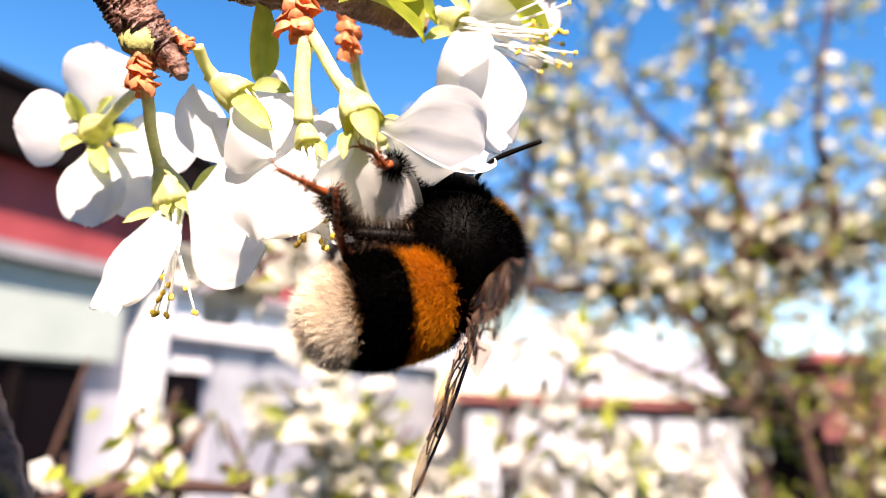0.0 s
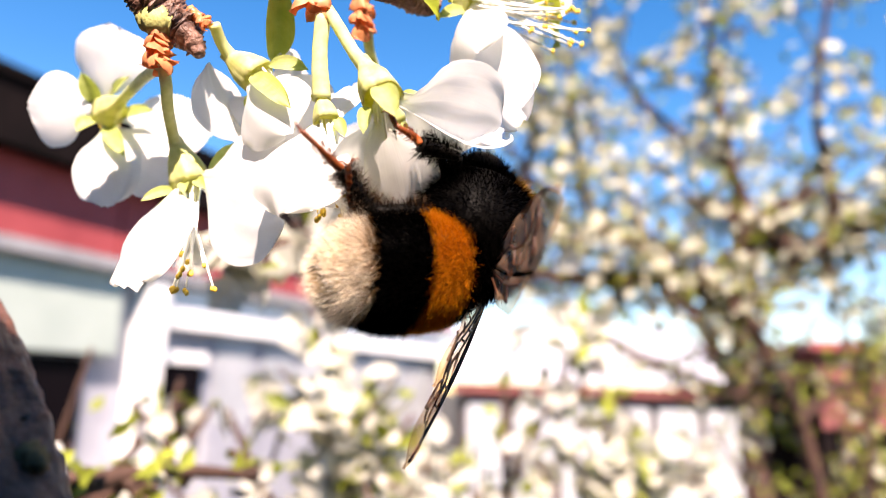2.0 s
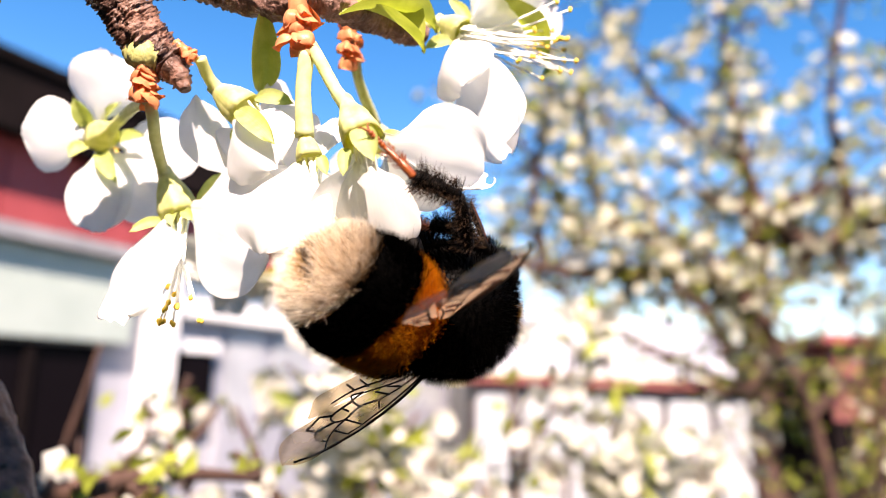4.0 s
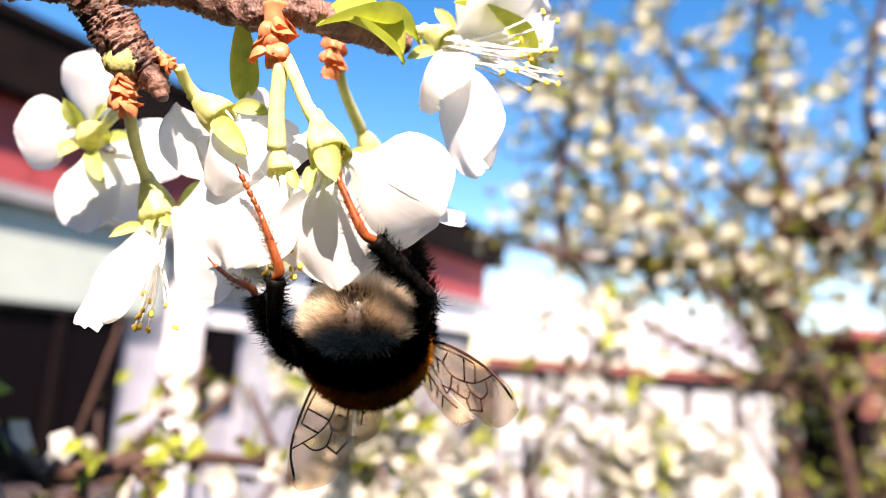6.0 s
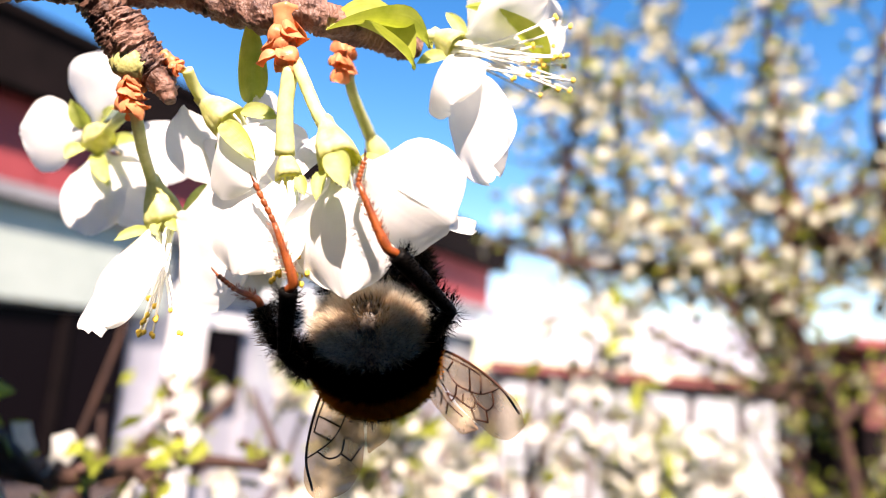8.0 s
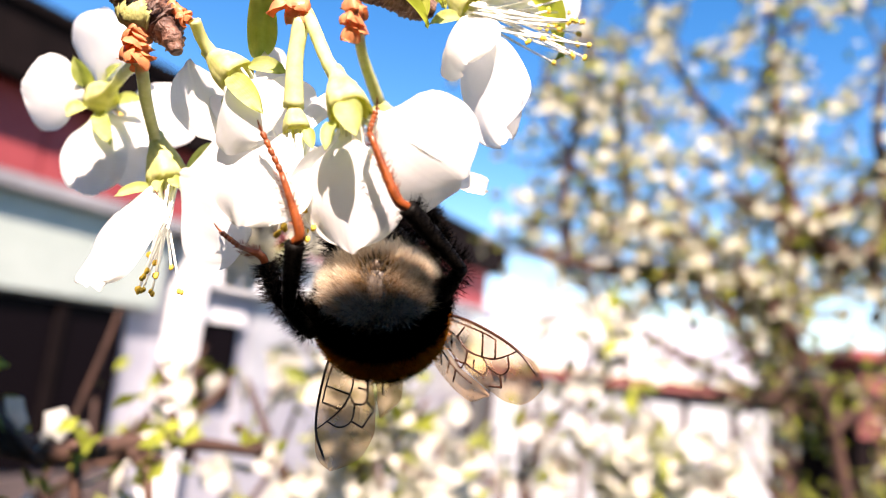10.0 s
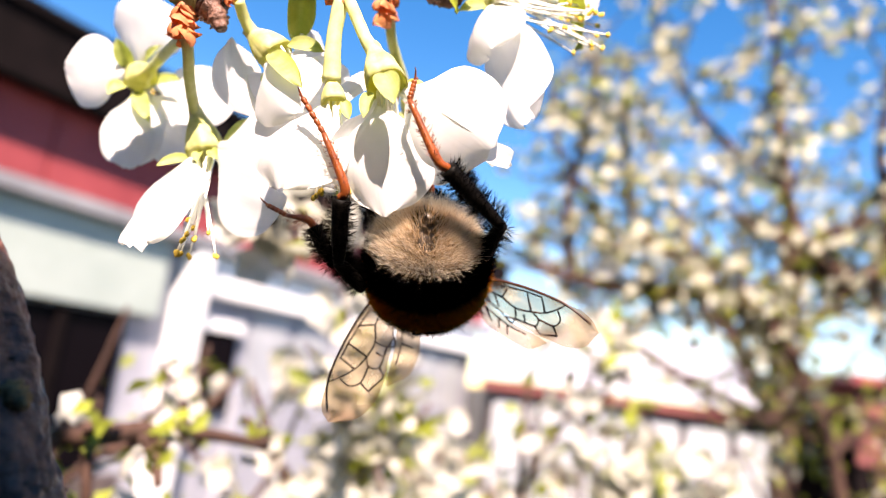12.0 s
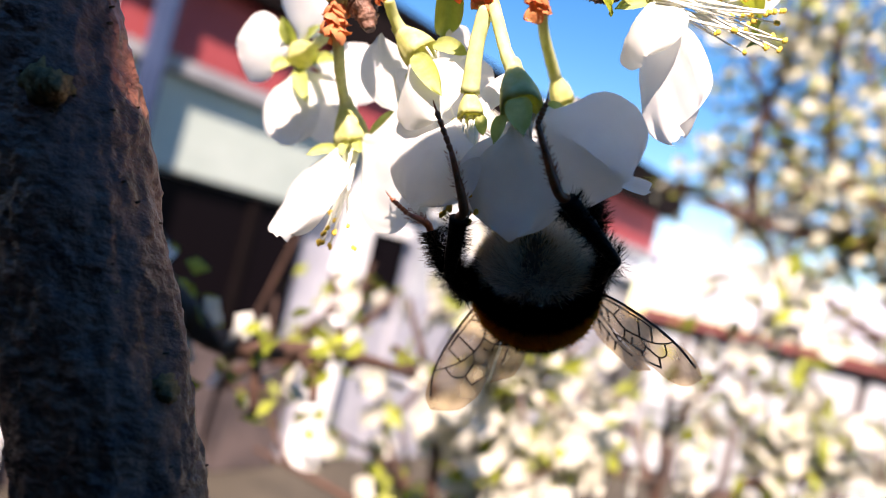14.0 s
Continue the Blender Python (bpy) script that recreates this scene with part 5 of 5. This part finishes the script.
blossom_tree("plum_tree", "flowering plum tree standing farther back", [
    ([W(0.9, 2.0, -1.52), W(0.86, 1.95, -0.6), W(0.8, 1.9, 0.0), W(0.78, 1.9, 0.3)], [0.05, 0.045, 0.03, 0.02]),
    ([W(0.8, 1.9, 0.0), W(0.6, 1.85, 0.3), W(0.45, 1.8, 0.55), W(0.35, 1.8, 0.8)], [0.02, 0.015, 0.01, 0.006]),
    ([W(0.78, 1.9, 0.3), W(0.8, 1.9, 0.6), W(0.75, 1.9, 0.95)], [0.018, 0.012, 0.006]),
    ([W(0.78, 1.9, 0.2), W(1.0, 1.9, 0.4), W(1.2, 1.95, 0.55)], [0.016, 0.012, 0.006]),
    ([W(0.8, 1.9, 0.0), W(0.55, 1.95, 0.1), W(0.3, 2.0, 0.25), W(0.15, 2.0, 0.4)], [0.015, 0.012, 0.009, 0.005])],
    62, 80, 0.24, 11, 10, 0.0125, 0.026, 0.3, low=0.15, floor=1.78)

blossom_tree("plum_shrub", "twiggy brown plum shrub with green leaves and few flowers", [
    ([W(0.66, 1.15, -1.52), W(0.62, 1.1, -0.6), W(0.56, 1.06, -0.2), W(0.50, 1.04, 0.02)], [0.014, 0.010, 0.007, 0.004]),
    ([W(0.56, 1.06, -0.2), W(0.62, 1.05, -0.04), W(0.66, 1.05, 0.12)], [0.006, 0.004, 0.002]),
    ([W(0.60, 1.08, -0.4), W(0.50, 1.06, -0.18), W(0.44, 1.05, 0.0), W(0.42, 1.05, 0.12)], [0.006, 0.005, 0.003, 0.002]),
    ([W(0.60, 1.08, -0.4), W(0.70, 1.05, -0.16), W(0.74, 1.05, 0.02), W(0.72, 1.05, 0.14)], [0.006, 0.005, 0.003, 0.002]),
    ([W(0.58, 1.07, -0.3), W(0.57, 1.04, -0.1), W(0.59, 1.04, 0.06), W(0.57, 1.04, 0.16)], [0.006, 0.005, 0.003, 0.002])],
    63, 130, 0.10, 1, 5, 0.010, 0.014, 0.3, "shrub")


# ---- the house ----
def house():
    X, Y = Vector((0.42, 0.907, 0)).normalized(), Vector((-0.907, 0.42, 0)).normalized()
    m = Matrix(((X.x, Y.x, 0, -2.2), (X.y, Y.y, 0, 3.4), (0, 0, 1, 0), (0, 0, 0, 1)))
    root = empty("house", label="single-storey house with red boards, white post and dark eaves", category="house")
    root.matrix_world = m

    def b(name, lo, hi, mat, label="", bevel=0.006, parent=root):
        return part(name, box_mesh(name, lo, hi, mat, bevel), parent, label)
    b("wall", (-4, 0.12, 0), (5.4, 0.4, 2.9), GREY_WALL, "pale grey wall")
    for i in range(12):
        b("red_board", (-4 + i * 0.784, 0.0, 2.19), (-4 + i * 0.784 + 0.78, 0.12, 2.62), RED_BOARD, "", 0.008)
    b("gutter", (-4, -0.06, 2.11), (5.4, 0.10, 2.185), GREY_TRIM, "light grey gutter")
    b("soffit", (-4.2, -0.10, 2.625), (5.6, 3.0, 2.68), SHADE_DARK_WOOD, "dark overhanging eaves")
    # tall near-black face that stands in for the shaded underside of wider eaves
    b("fascia", (-4.2, -0.15, 2.60), (5.6, -0.102, 2.93), SHADE_DARK_WOOD, "fascia board coloured near-black as eaves shade")
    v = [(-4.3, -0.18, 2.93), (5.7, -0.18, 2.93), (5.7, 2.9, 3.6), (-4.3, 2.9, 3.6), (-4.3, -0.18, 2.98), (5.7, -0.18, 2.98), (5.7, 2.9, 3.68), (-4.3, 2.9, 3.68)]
    part("roof", mesh_of("roof", [Vector(q) for q in v], [(0, 1, 2, 3), (4, 7, 6, 5), (0, 4, 5, 1), (1, 5, 6, 2), (2, 6, 7, 3), (3, 7, 4, 0)], SHADE_DARK_WOOD, smooth=False), root, "dark roof")
    b("back_wall", (-4, 2.6, 0), (5.4, 2.8, 3.4), SHADE_DARK_WOOD)
    b("pale_panel", (-3.9, 0.02, 1.64), (0.80, 0.11, 2.105), PALE_BOARD, "pale green-grey panel above the window")
    w1 = b("window", (-3.9, 0.08, 0.75), (0.64, 0.118, 1.62), GLASS, "dark window")
    for x in (-2.6, -1.2, 0.2):
        b("window_bar", (x, 0.05, 0.76), (x + 0.05, 0.078, 1.62), SHADE_DARK_WOOD, "", 0.004, w1)
    for i in range(10):
        b("base_board", (-3.9 + i * 0.47, 0.04, 0.0), (-3.9 + i * 0.47 + 0.46, 0.116, 0.73), DARK_CLOTH, "dark brown base board")
    b("post", (0.95, -0.04, 0), (1.10, 0.115, 2.10), WHITE_PAINT, "broad white painted post")
    w2 = b("window", (1.14, 0.07, 1.1), (1.55, 0.118, 1.62), GLASS, "small dark window")
    b("window_frame", (1.13, 0.05, 1.62), (1.57, 0.068, 1.70), WHITE_PAINT, "white head of the frame", 0.004, w2)
    b("white_band", (1.12, 0.02, 1.84), (5.3, 0.115, 2.10), WHITE_PAINT, "white painted band")
    for i in range(8):
        b("base_board", (1.60 + i * 0.47, 0.04, 0.0), (1.60 + i * 0.47 + 0.46, 0.116, 1.22), GREY_WALL, "pale grey base board")
    for i in range(7):
        x = 1.7 + i * 0.5
        b("white_slat", (x, 0.10, 1.225), (x + 0.40, 0.116, 1.83), PALE_PANEL, "pale grey upright board")
    b("corner_board", (-0.90, -0.02, 0), (-0.82, 0.0, 2.5), WHITE_PAINT, "white corner board")
    b("downpipe", (-0.68, -0.16, 0), (-0.58, -0.07, 2.6), DARK_PIPE, "dark blue downpipe", 0.02)
    return root


house()


def low_building():
    root = empty("outbuilding", (0, 7.1, 0), "low white outbuilding with red eaves board and pale roof", "outbuilding")

    def b(name, lo, hi, mat, label="", bevel=0.006):
        return part(name, box_mesh(name, lo, hi, mat, bevel), root, label)
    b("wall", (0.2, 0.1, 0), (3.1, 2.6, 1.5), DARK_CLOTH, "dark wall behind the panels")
    x = 0.25
    for i in range(6):
        b("white_panel", (x, 0.04, 0.1), (x + 0.385, 0.095, 1.40), PALE_PANEL, "white upright panel")
        x += 0.47
    b("eaves_board", (0.1, -0.08, 1.49), (3.2, 0.0, 1.585), SHED_RED, "red eaves board")
    v = [(0.05, -0.12, 1.60), (3.25, -0.12, 1.60), (3.25, 2.8, 2.35), (0.05, 2.8, 2.35), (0.05, -0.12, 1.66), (3.25, -0.12, 1.66), (3.25, 2.8, 2.41), (0.05, 2.8, 2.41)]
    part("roof", mesh_of("roof", [Vector(q) for q in v], [(0, 1, 2, 3), (4, 7, 6, 5), (0, 4, 5, 1), (1, 5, 6, 2), (2, 6, 7, 3), (3, 7, 4, 0)], WHITE_ROOF, smooth=False), root, "pale sunlit roof")
    red = empty("red_shed", (0, 6.2, 0), "red boarded shed with an open dark front", "shed")
    for i in range(10):
        part("red_board", box_mesh("red_board", (3.25 + i * 0.3, 0, 1.28), (3.54 + i * 0.3, 0.06, 1.93), SHED_RED, 0.005), red)
    # back wall near-black: the shade of the open front is put into its colour
    part("back_wall", box_mesh("back_wall", (3.2, 1.6, 0), (6.3, 1.7, 1.92), SHADE_DARK_WOOD), red)
    part("post", box_mesh("post", (3.25, 0.01, 0), (3.35, 0.11, 1.275), SHADE_DARK_WOOD), red)
    part("post", box_mesh("post", (6.1, 0.01, 0), (6.2, 0.11, 1.275), SHADE_DARK_WOOD), red)
    part("roof", box_mesh("roof", (3.1, -0.15, 1.935), (6.4, 1.9, 2.01), RED_ROOF), red)


low_building()



# ---- what moves ----
def motions():
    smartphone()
    def rows(table, at=Vector((0, 0, 0))):
        return [(t, pose(at.x + x * MM, at.y + y * MM, at.z + z * MM, rx, ry, rz)) for t, x, y, z, rx, ry, rz in table]
    walk(BEE_PARTS["bee"], rows(BEE_ROWS, ORIGIN))
    walk(BEE_PARTS["abdomen"], rows(ABDOMEN_ROWS))
    walk(BEE_PARTS["left_wing"], rows(LEFT_WING_ROWS))
    walk(BEE_PARTS["right_wing"], rows(RIGHT_WING_ROWS))
    for k, turns in ((2, [(0, 30, 0, 0), (3.4, 30, 0, 0), (4.2, 18, 0, 0), (5.4, 0, 0, 0), (14, 0, 0, 0)]), (0, [(0, 24, -2, 0), (3.2, 24, -2, 0), (4.2, 12, 0, 0), (5.4, 0, 0, 0), (14, 0, 0, 0)]), (1, [(0, 40, -14, 0), (3.2, 40, -14, 0), (4.2, 24, -8, 0), (5.4, 0, 0, 0), (14, 0, 0, 0)])):
        ob, foot = PETALS[15][k]
        walk(ob, [(t, Matrix.Translation(foot) @ pose(0, 0, 0, rx, ry, rz) @ Matrix.Translation(-foot)) for t, rx, ry, rz in turns])
    for s, turns in ((-1, ((0, -27), (0.3, -30), (0.6, -95), (0.9, -160), (1.4, -190), (14, -190))), (1, ((0, -160), (1.4, -190), (14, -190)))):
        walk(BEE_PARTS["antenna", s], [(t, pose(s * 0.7 * MM, 10.2 * MM, -0.4 * MM, a, 0, 0)) for t, a in turns])
    for name, table in LEG_ROWS.items():
        walk(BEE_PARTS[name], rows(table))


motions()
